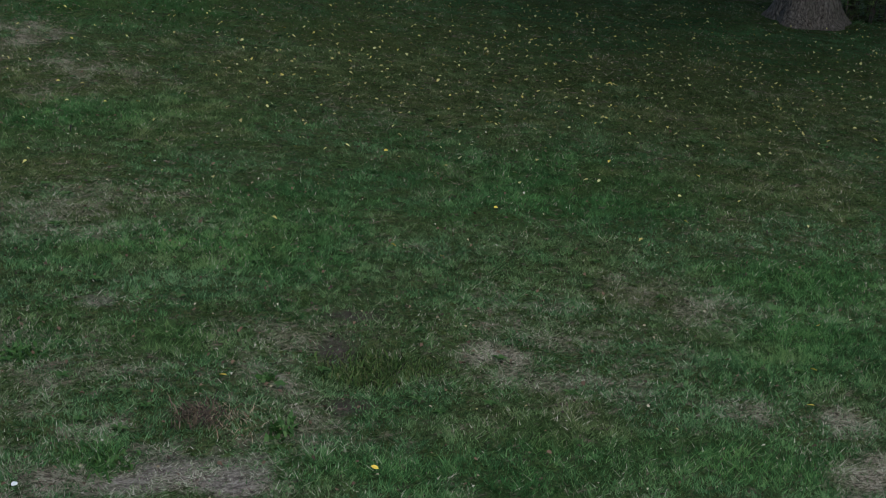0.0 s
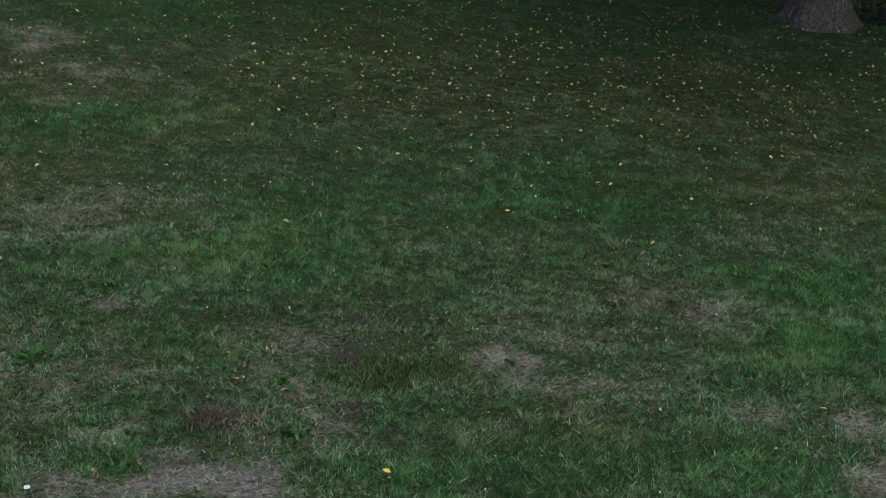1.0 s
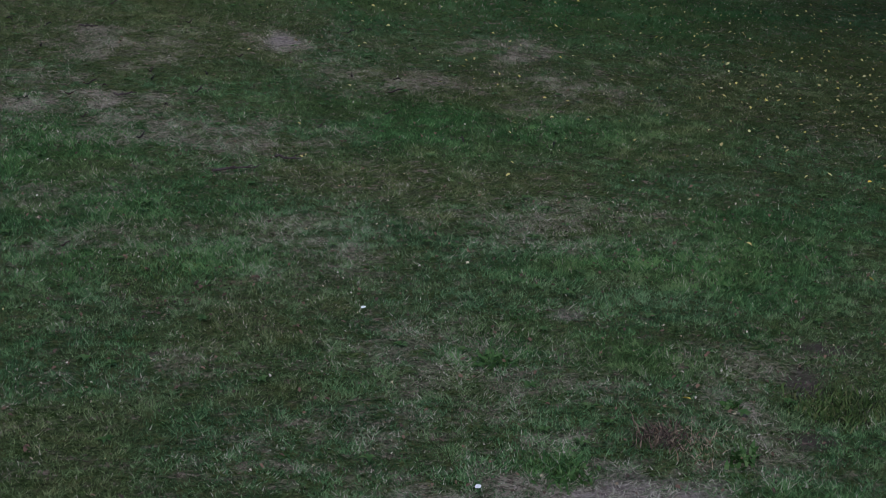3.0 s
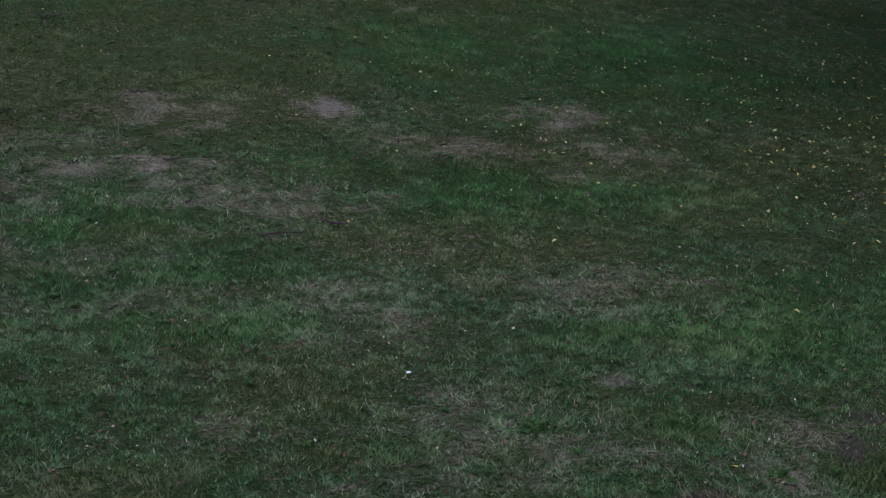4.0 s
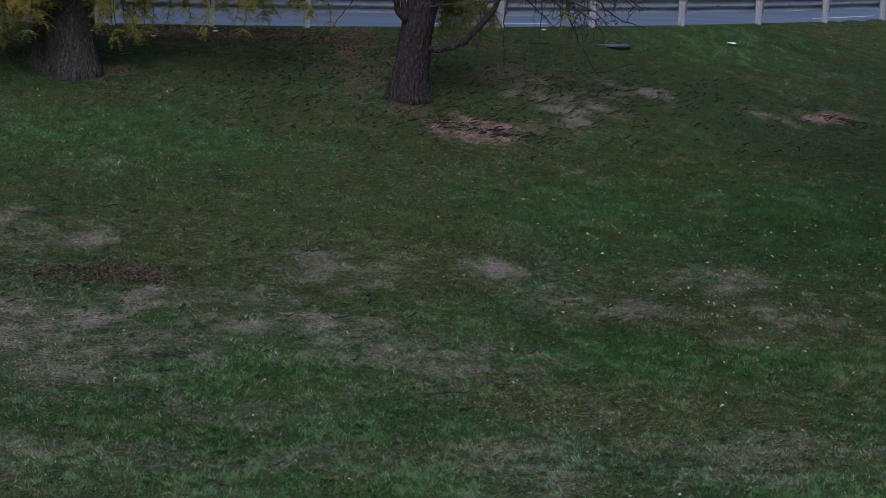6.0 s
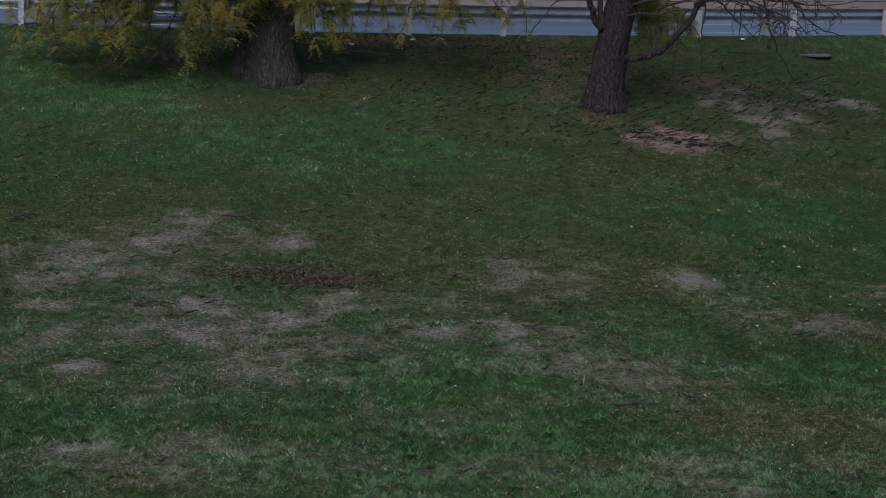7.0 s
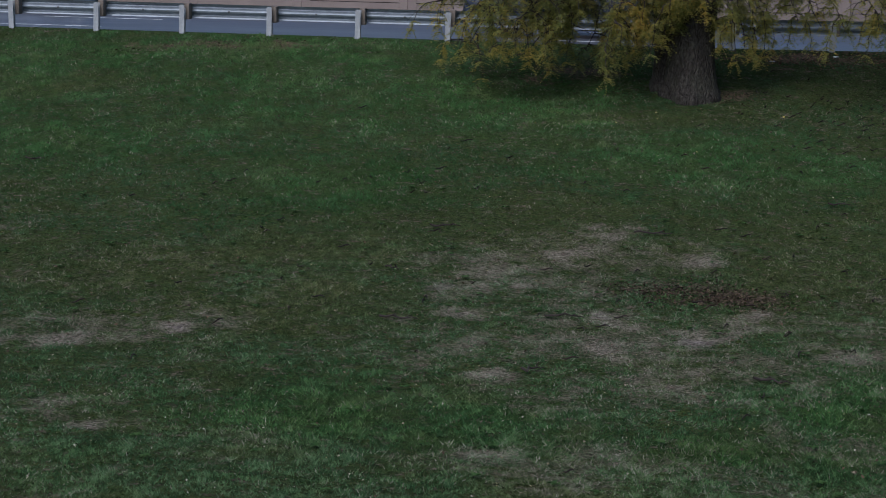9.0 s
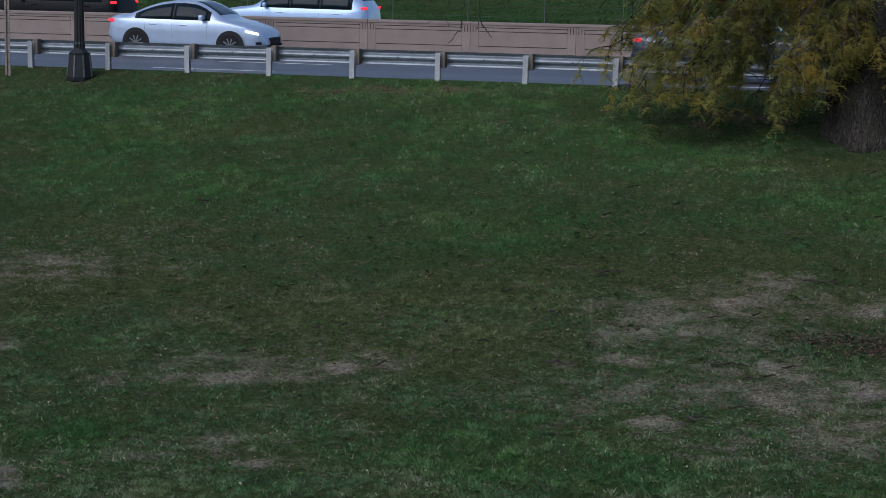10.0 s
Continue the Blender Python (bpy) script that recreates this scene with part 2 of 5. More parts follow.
# lighter copy of the side glass, with sky reflection put into its colour
M_SCREEN = varied("sky_lit_windscreen", (0.03, 0.045, 0.06), 0.3, 2, 0.08, 0, 0.6, 60, 0)
M_TRIM = varied("black_plastic_trim", (0.015, 0.015, 0.016), 0.3, 10, 0.6)
M_SILVER = paint_material("silver_blue_paint", (0.44, 0.54, 0.7), 0.28, 0.25)
M_PALE = paint_material("pale_blue_paint", (0.4, 0.54, 0.76), 0.28, 0.25)
M_NAVY = paint_material("dark_blue_paint", (0.045, 0.055, 0.085))
M_DARK = varied("black_paint", (0.006, 0.006, 0.007), 0.3, 3, 0.45, 0, 0.12, 60, 0)
M_TAIL = lit_material("red_tail_lamp", (0.9, 0.03, 0.04), 0.8)
M_HEAD = lit_material("white_head_lamp", (1.0, 0.97, 0.9), 2.0)
# ---- the lie of the land ----
RAIL_Y, RAIL_Z, RAIL_X, RISE = 34.64, 2.58, -10.755, 0.0104
rng = np.random.default_rng(7)


def rail_y(x):
    """The guard rail's line: straight, then bending away with the road."""
    return RAIL_Y + 0.0154 * np.minimum(np.maximum(0, np.asarray(x, float) + 2), 40) ** 2


def value_noise(x, y, seed):
    xi, yi = np.floor(x).astype(np.int64), np.floor(y).astype(np.int64)
    fx, fy = x - xi, y - yi
    fx, fy = fx * fx * (3 - 2 * fx), fy * fy * (3 - 2 * fy)

    def h(a, b):
        n = (a * 374761393 + b * 668265263 + seed * 974634777) & 0x7FFFFFFF
        n = ((n ^ (n >> 13)) * 1274126177) & 0x7FFFFFFF
        n = n ^ (n >> 16)
        return (n & 0xFFFF) / 65535.0
    return (h(xi, yi) * (1 - fx) + h(xi + 1, yi) * fx) * (1 - fy) + (h(xi, yi + 1) * (1 - fx) + h(xi + 1, yi + 1) * fx) * fy


def fbm(x, y, size, seed, octaves=4):
    total, amp, norm = 0, 1.0, 0
    for o in range(octaves):
        total = total + amp * value_noise(x / size * 2 ** o + 17.3 * o, y / size * 2 ** o - 9.1 * o, seed + o)
        norm, amp = norm + amp, amp * 0.55
    return total / norm


def step(a, b, v):
    t = np.clip((v - a) / (b - a), 0, 1)
    return t * t * (3 - 2 * t)


# Worn and grown places on the lawn: x, y, half-width, half-depth.
BARE = [(5.09, 9, 0.43, 0.27), (4.57, 8.98, 0.38, 0.16),
    (5.82, 12.08, 0.15, 0.14), (4.89, 9.04, 0.47, 0.22), (5.13, 8.78, 0.23, 0.22), (4.52, 8.88, 0.23, 0.11), (2.75, 9.54, 0.15, 0.1),
    (5.84, 21.96, 0.27, 0.31), (5.68, 21.72, 0.25, 0.35), (-0.99, 20.4, 0.28, 0.25), (-0.99, 20.44, 0.25, 0.26),
    (-3.08, 21.3, 0.22, 0.17), (0.22, 19.6, 0.21, 0.14), (-6.02, 19.15, 0.25, 0.22), (-7.9, 14.28, 0.14, 0.53)]
PALE_NEAR = [(6.12, 9.97, 0.34, 0.3), (8.19, 9.85, 0.28, 0.28), (8.56, 10.26, 0.14, 0.14), (9.4, 7.95, 0.19, 0.27), (9.29, 6.7, 0.19, 0.34),
    (4.63, 9.82, 0.18, 0.1), (9.08, 21.37, 0.48, 0.43), (9.92, 7.49, 0.16, 0.21), (4.65, 8.91, 0.57, 0.19),
    (3.52, 9.32, 0.3, 0.11), (4.02, 9.28, 0.34, 0.22), (4.87, 9.87, 0.14, 0.08), (9.08, 21.68, 0.57, 0.37),
    (2.96, 18.64, 0.33, 0.78), (5.75, 21.77, 0.35, 0.41), (8.47, 21.49, 0.4, 0.16), (9.26, 21.73, 0.23, 0.26),
    (3.08, 19.47, 0.55, 0.47), (1.66, 12.76, 0.19, 0.15)]
PALE_FAR = [(0.07, 20.06, 1.47, 0.42), (0.04, 18.3, 0.32, 0.63), (-1.42, 20.29, 0.57, 0.46), (1.32, 20.79, 0.4, 0.33), (3.18, 19.6, 0.42, 0.4),
    (3.62, 22.36, 0.39, 0.27), (8.42, 21.55, 0.36, 0.13), (-1.24, 14.35, 0.16, 0.16), (-1.76, 23, 0.48, 0.34), (-1.21, 24.09, 0.66, 0.28),
    (-0.25, 19.14, 0.8, 0.41), (-2.15, 22.01, 0.42, 0.4), (-0.98, 20.31, 0.53, 0.39), (0.16, 18.03, 0.38, 0.8), (-3.37, 19.77, 0.27, 0.2),
    (2.25, 19.4, 0.48, 0.48), (-0.8, 24.42, 0.59, 0.26), (-0.19, 23.24, 0.72, 0.31), (-2.04, 17.95, 0.35, 0.28), (-6.04, 19.19, 0.32, 0.31),
    (-7.29, 18.5, 0.49, 0.35)]
PALE_WEST = [(-5.6, 15.45, 0.29, 0.16), (-7.14, 15.29, 0.33, 0.19), (-10.5, 18.98, 0.23, 0.23), (-2.3, 21.47, 0.45, 0.43), (-1.4, 20.29, 0.5, 0.51),
    (-1.78, 22.96, 0.64, 0.42), (-0.09, 19.52, 0.61, 0.88), (-12.09, 23.12, 0.81, 0.45), (-2.5, 20.24, 0.71, 0.27), (0.27, 23.12, 0.4, 0.34),
    (-1.78, 15.29, 0.55, 0.19), (-0.58, 15.22, 0.33, 0.15), (8.56, 27.27, 0.29, 0.29), (9.55, 31.88, 1.02, 1.01), (14.19, 32.14, 0.36, 0.54),
    (9.15, 30.05, 0.54, 0.53), (11.43, 32.96, 0.71, 0.67)]
DARK = [(6.52, 9.39, 0.23, 0.21), (7.58, 10.91, 0.22, 0.11), (5.42, 9.78, 0.09, 0.26), (7.46, 9.85, 0.07, 0.14), (7.12, 10.42, 0.13, 0.19)]
LITTER = [(-14.84, 34.24, 0.5, 0.12), (-9.6, 33.9, 2.6, 0.3), (0.33, 21.53, 0.75, 0.35), (2.09, 34.45, 0.94, 0.35), (4.4, 34.7, 2.2, 0.4), (5.67, 34.07, 0.7, 0.49), (8.59, 33.19, 1.4, 0.9),
    (6.05, 30.24, 0.63, 0.55), (0.44, 21.65, 0.6, 0.41), (4.34, 34.87, 1.91, 0.5), (5.42, 32.54, 1.34, 1.09), (0.48, 31.77, 0.65, 0.36),
    (2.63, 13.12, 0.34, 0.33), (3.16, 13.54, 0.3, 0.18), (-2.52, 32.78, 1.23, 0.46)]
RED = [(7.54, 29.72, 0.84, 0.53), (6.91, 29.25, 0.41, 0.33), (7.36, 29.51, 0.93, 0.54), (15.51, 32.53, 0.74, 0.44)]
LUSH_NEAR = [(6.56, 8.1, 1.29, 0.32), (8.07, 7.75, 1.24, 0.57), (10.82, 8.78, 0.85, 0.89), (7.12, 10, 0.31, 0.27), (12.16, 9.92, 0.78, 0.7),
    (5, 11.58, 0.32, 0.46), (11.65, 13.45, 2, 1.36), (7.51, 12.79, 1.06, 0.65), (6.18, 13.2, 0.52, 0.39), (5.88, 10.99, 0.55, 0.35),
    (4.67, 11.35, 0.27, 0.29), (4.49, 9.32, 0.19, 0.35), (2.84, 14.2, 0.94, 0.58), (2.42, 18.03, 0.83, 0.84), (8.3, 13.41, 0.78, 1.76),
    (8.09, 17.74, 1.7, 1.02), (11.58, 24.77, 2.35, 3.09)]
LUSH_FAR = [(-13.9, 28.17, 1.71, 1.86), (-10.88, 27.58, 2.03, 1.77), (-13.8, 30.46, 2.84, 1.55),
    (1.81, 17.23, 0.79, 1.04), (-2.31, 30.18, 1.03, 1.35), (6.68, 18.33, 1.36, 1.46), (0.35, 15.7, 0.67, 0.5), (15, 37.93, 2.21, 1.56),
    (1.45, 27.72, 2.37, 1.26), (8.47, 25.04, 2.27, 1.65), (-8.03, 33.49, 2.69, 4.53), (-5.37, 26.13, 1.37, 1.48), (-3.63, 16.27, 1, 0.95),
    (1.61, 17.21, 0.85, 0.94), (-4.22, 30.69, 2.74, 2.01), (-0.01, 28.21, 2.12, 1.27), (2.4, 15.81, 1.13, 0.85), (-10.38, 33.31, 5.68, 1.39),
    (-7.93, 15.73, 0.68, 0.97), (-1.86, 16.35, 1.05, 0.81), (-5.62, 26.14, 1.83, 1.38), (-15.18, 32.1, 2.41, 1.63)]
FADED_NEAR = [(2.61, 10.02, 0.86, 0.39), (3.71, 9.48, 0.77, 0.39),
    (8.86, 10.01, 0.82, 0.68), (8.29, 9.1, 0.63, 0.43), (6.69, 10.77, 0.83, 0.51), (6.61, 14.67, 0.74, 0.89), (10.44, 10, 0.62, 0.59),
    (4.48, 10.35, 0.25, 0.39), (6.11, 9.15, 0.49, 0.29), (8.98, 19.69, 0.9, 1.06), (4.28, 14.13, 0.69, 0.78), (4.44, 11.86, 0.69, 0.47),
    (4.85, 10.86, 0.87, 0.35), (6.25, 14.46, 0.9, 0.88), (7.42, 14.7, 0.58, 0.39), (3.52, 10.24, 0.65, 0.35), (2.78, 14.74, 1.07, 0.35),
    (4.35, 11.5, 1.08, 0.39), (4.35, 14.66, 0.98, 0.42), (7.49, 14.46, 0.46, 0.21), (7.09, 19.87, 1.25, 0.69), (3.1, 19.16, 1.22, 0.73),
    (1.96, 20.35, 1, 0.52), (6.11, 14.54, 0.78, 0.51)]
FADED_FAR = [(2.38, 11.72, 0.53, 0.38), (-1.09, 17.17, 0.73, 0.55),
    (-0.43, 18.63, 1.17, 0.81), (1.78, 16.27, 1.04, 0.5), (3.9, 18.06, 1.29, 0.89), (2.84, 14.62, 1.49, 0.41), (-0.69, 14.89, 0.85, 0.48),
    (3.42, 21.53, 1.13, 0.72), (0.28, 20.29, 1.84, 0.68), (-1.48, 23.36, 1.05, 0.73), (0.16, 18.35, 1.29, 1.27), (-2.13, 21.78, 1.29, 1.02),
    (-0.69, 15.28, 1.36, 0.48), (-2.25, 19.11, 1.68, 0.65), (2.32, 19.43, 1.02, 0.71), (-6.75, 19.01, 1.76, 0.73), (-11.46, 22.8, 1.32, 0.95),
    (-6.75, 15.55, 1.2, 0.52), (-1.88, 22.39, 1.55, 1.02), (-0.25, 18.66, 0.98, 1.03)]
OLIVE_NEAR = [(13.45, 18.82, 3.36, 3.22), (16.68, 15.89, 2.55, 3.27), (9.23, 17.49, 1.24, 1.54), (13.92, 12.63, 1.45, 1.23), (6, 16.14, 1.52, 1.24),
    (4.44, 21.85, 1.39, 1.34), (7.9, 19.35, 1.82, 1.34), (2.99, 12.48, 0.75, 0.53), (2.25, 22.54, 1.57, 1.73), (2.04, 24.61, 1.53, 1.36),
    (5.15, 23.39, 1.65, 1.42), (10.08, 27.57, 3.01, 1.51)]
OLIVE_FAR = [(4.47, 29.57, 1.53, 1.34), (6.93, 28.43, 2.2, 1.07), (9.82, 32, 1.71, 1.7), (-1.24, 30.41, 1.35, 0.45), (-1.31, 23.1, 1.44, 0.99),
    (3.62, 26.02, 1.62, 0.74), (4.55, 33.53, 2.87, 1.11), (-5.08, 22.76, 1.45, 1.36), (-1.69, 25, 1.29, 0.7), (4.69, 29.59, 1.33, 1.17),
    (0.06, 30.29, 1.24, 0.45), (3.26, 33.06, 2.26, 1.05), (-1.15, 23.17, 2, 1.03), (-11.04, 21.96, 1.7, 1.51), (-7.5, 21.11, 1.86, 1.29),
    (-12.31, 31.2, 2.05, 0.77), (-2.5, 24.42, 2.11, 1.42), (-4.87, 20.13, 1.44, 1.16)]


def cover(x, y, places, seed, rough=0.7, inner=0.55, outer=1.25):
    """How strongly the given places show at x, y: ragged ellipses turned across the line of sight of the slope."""
    out = np.zeros(np.shape(x))
    ragged = (fbm(x, y, 0.5, seed, 5) - 0.5) * 2.4 * rough
    for px, py, w, d in places:
        a = math.atan2(px, py) * (flat := min(1, max(0, (25 - py) / 6))) - (1 - flat) * math.atan(0.0308 * max(0, px + 2)) - 0.1
        u = ((x - px) * math.cos(a) - (y - py) * math.sin(a)) / w
        v = ((x - px) * math.sin(a) + (y - py) * math.cos(a)) / d
        near = np.sqrt(u * u + v * v) * 0.92 + ragged
        out = np.maximum(out, 1 - step(inner, outer, near))
    return out


def raw_covers(x, y):
    broken = 0.35 + 0.65 * step(0.4, 0.6, fbm(x, y, 0.26, 42, 4))
    lush = cover(x, y, LUSH_NEAR + LUSH_FAR, 18, 0.7, 0.0, 1.7)
    bare = cover(x, y, BARE, 11, 1.0, 0.35, 1.3) * (0.35 + 0.65 * broken) * 0.9
    thin = step(0.5, 0.75, fbm(x, y, 1.4, 41, 5)) * 0.2 * (1 - 0.7 * lush)
    thin = np.maximum(thin, 0.26 * step(0.56, 0.74, fbm(x, y, 0.3, 43, 4)) * (1 - 0.6 * lush))
    thin = np.maximum(thin, (0.42 + 0.22 * step(13, 18, y) + 0.15 * (1 - step(9.5, 12, y))) * cover(x, y, FADED_NEAR + FADED_FAR, 19, 0.9, 0.1, 1.6))
    pale = np.maximum(cover(x, y, PALE_NEAR + PALE_FAR + PALE_WEST, 12, 1.2, 0.25, 1.5) * (0.75 + 0.2 * step(13, 18, y) + 0.45 * (1 - step(9.8, 11.8, y))), thin) * broken
    dark = cover(x, y, DARK, 14)
    litter = cover(x, y, LITTER, 15) * step(0.35, 0.65, fbm(x, y, 0.5, 16, 4))
    red = cover(x, y, RED, 17, 1.0, 0.3, 1.4) * (0.4 + 0.6 * broken)
    olive = np.maximum(step(0.48, 0.72, fbm(x, y, 1.3, 71, 4)) * 0.5, 1.0 * cover(x, y, OLIVE_NEAR + OLIVE_FAR, 72, 0.7, 0.2, 1.5)) * (1 - 0.6 * lush)
    return np.stack([bare, pale, dark, litter, red, lush, olive])


MAP_X, MAP_Y, MAP_STEP = -26.0, 3.0, 0.09
_mx, _my = np.meshgrid(np.arange(MAP_X, 38.0, MAP_STEP), np.arange(MAP_Y, 48.0, MAP_STEP))
COVER_MAP = raw_covers(_mx.ravel(), _my.ravel()).reshape(7, *_mx.shape)


def covers(x, y):
    """The cover layers at x, y, read between the points of the map; nothing outside it."""
    u, v = (np.asarray(x) - MAP_X) / MAP_STEP, (np.asarray(y) - MAP_Y) / MAP_STEP
    h, w = COVER_MAP.shape[1:]
    inside = (u > 0) & (v > 0) & (u < w - 2) & (v < h - 2)
    u, v = np.clip(u, 0, w - 2.001), np.clip(v, 0, h - 2.001)
    i, j = u.astype(int), v.astype(int)
    fu, fv = u - i, v - j
    m = COVER_MAP
    out = (m[:, j, i] * (1 - fu) + m[:, j, i + 1] * fu) * (1 - fv) + (m[:, j + 1, i] * (1 - fu) + m[:, j + 1, i + 1] * fu) * fv
    out = out * inside
    out[5] = np.maximum(out[5], np.asarray(y) > rail_y(x) + 25)
    return out


def land(x, y):
    """Height of the ground: flat lawn, a bank rising to the road, the level road, and a meadow beyond."""
    x, y = np.asarray(x, float), np.asarray(y, float)
    q = rail_y(x) - y
    slope = RISE * np.clip(x - RAIL_X, -60, 60)
    b = np.clip(q, 0, 20)
    z = RAIL_Z + slope - 0.254 * b + 0.00635 * b * b
    z = z - 0.22 * step(0.15, 0.75, -q) * (1 - step(24.5, 26.5, -q))
    z = z + 0.035 * np.clip(-q - 27, 0, 45)
    bumps = (fbm(x, y, 1.6, 3, 4) - 0.5) * 0.09 + (fbm(x, y, 0.35, 5, 3) - 0.5) * 0.04
    z = z + bumps * step(0.2, 1.5, q)
    for px, py, r, h in ((6.95, 10.0, 0.55, -0.10), (2.5, 13.6, 0.8, -0.12), (5.6, 9.65, 0.4, 0.06), (6.2, 9.95, 0.45, 0.05)):
        z = z + h * np.exp(-((x - px) ** 2 + (y - py) ** 2) / (r * r))
    return z


def ground_z(x, y):
    return float(land(np.array([x]), np.array([y]))[0])


def mesh_object(name, verts, faces, mat, smooth=False):
    me = bpy.data.meshes.new(name)
    me.from_pydata(verts, [], faces)
    me.materials.append(mat)
    if smooth:
        me.shade_smooth()
    return new(name, me)


def big_mesh(name, verts, loops, size, mat):
    """A mesh of many faces, all with the same number of corners, from arrays."""
    me = bpy.data.meshes.new(name)
    n = len(loops) // size
    me.vertices.add(len(verts))
    me.vertices.foreach_set("co", np.asarray(verts, np.float32).ravel())
    me.loops.add(len(loops))
    me.loops.foreach_set("vertex_index", np.asarray(loops, np.int32))
    me.polygons.add(n)
    me.polygons.foreach_set("loop_start", np.arange(0, n * size, size, dtype=np.int32))
    me.update(calc_edges=True)
    me.validate()
    me.materials.append(mat)
    return me


def colour_layer(me, name, r, g, b):
    a = me.attributes.new(name, "FLOAT_COLOR", "POINT")
    a.data.foreach_set("color", np.stack([r, g, b, np.ones_like(r)], 1).astype(np.float32).ravel())


def part(name, bm, mat, parent, label=""):
    me = bpy.data.meshes.new(name)
    bm.to_mesh(me)
    bm.free()
    me.materials.append(mat)
    ob = new(name, me)
    ob.parent = parent
    if label:
        ob["label"] = label
    return ob


def empty(name, x, y, z, rz=0.0):
    ob = new(name)
    ob.matrix_basis = pose(x, y, z, 0, 0, rz)
    return ob


def box_bm(size, at=(0, 0, 0), bevel=0.0, bm=None, turn=None):
    bm = bm or bmesh.new()
    m = Matrix.Translation(at) @ (turn or Matrix()) @ Matrix.Diagonal((*size, 1))
    made = bmesh.ops.create_cube(bm, size=1, matrix=m)
    if bevel:
        edges = list({e for v in made["verts"] for e in v.link_edges})
        bmesh.ops.bevel(bm, geom=edges, offset=bevel, segments=2, affect="EDGES", profile=0.6)
    return bm


def lathe_bm(profile, sides=16, bm=None, at=(0, 0, 0)):
    """A turned form from radius, height pairs."""
    bm = bm or bmesh.new()
    rings = []
    for r, z in profile:
        rings.append([bm.verts.new((at[0] + r * math.cos(2 * math.pi * k / sides), at[1] + r * math.sin(2 * math.pi * k / sides), at[2] + z)) for k in range(sides)])
    for a, b in zip(rings, rings[1:]):
        for k in range(sides):
            bm.faces.new((a[k], a[(k + 1) % sides], b[(k + 1) % sides], b[k]))
    bm.faces.new(rings[-1])
    bm.faces.new(rings[0][::-1])
    return bm


def loft(stations, bm=None, smooth=True):
    """Skins closed rings, one a station, with flat ends."""
    bm = bm or bmesh.new()
    rings = [[bm.verts.new(p) for p in ring] for ring in stations]
    k = len(rings[0])
    for a, b in zip(rings, rings[1:]):
        for j in range(k):
            f = bm.faces.new((a[j], a[(j + 1) % k], b[(j + 1) % k], b[j]))
            f.smooth = smooth
    bm.faces.new(rings[0][::-1])
    bm.faces.new(rings[-1])
    bmesh.ops.recalc_face_normals(bm, faces=bm.faces)
    return bm


# ---- ground: one sheet to the horizon ----
def axis(lo, hi, fine, far):
    inner = np.arange(lo, hi + fine / 2, fine)
    grow = fine * 1.35 ** np.arange(1, 60)
    out = np.cumsum(grow)
    out = out[out < far]
    return np.concatenate([lo - out[::-1], inner, hi + out])


gx, gy = axis(-21.0, 26.0, 0.14, 1800), axis(4.0, 41.0, 0.14, 1800)
GXX, GYY = np.meshgrid(gx, gy)
gz = land(GXX.ravel(), GYY.ravel())
nx, ny = len(gx), len(gy)
idx = np.arange(nx * ny).reshape(ny, nx)
quads = np.stack([idx[:-1, :-1], idx[:-1, 1:], idx[1:, 1:], idx[1:, :-1]], -1).reshape(-1)
me = big_mesh("ground", np.stack([GXX.ravel(), GYY.ravel(), gz], 1), quads, 4, M_SOIL)
bare, pale, dark, litter, red, lush, olive = covers(GXX.ravel(), GYY.ravel())
colour_layer(me, "cover_a", bare, pale, dark)
colour_layer(me, "cover_b", litter, red, lush)
me.shade_smooth()
tagged(new("ground", me), "green lawn with dry, bare and leaf-strewn patches", "lawn", kind="structure")


# ---- grass: short blades all over the lawn ----
def in_view(x, y):
    """The part of the lawn between the raised spot and the road, a fan of plan."""
    a = np.degrees(np.arctan2(x, y))
    return (a > -31) & (a < 55)


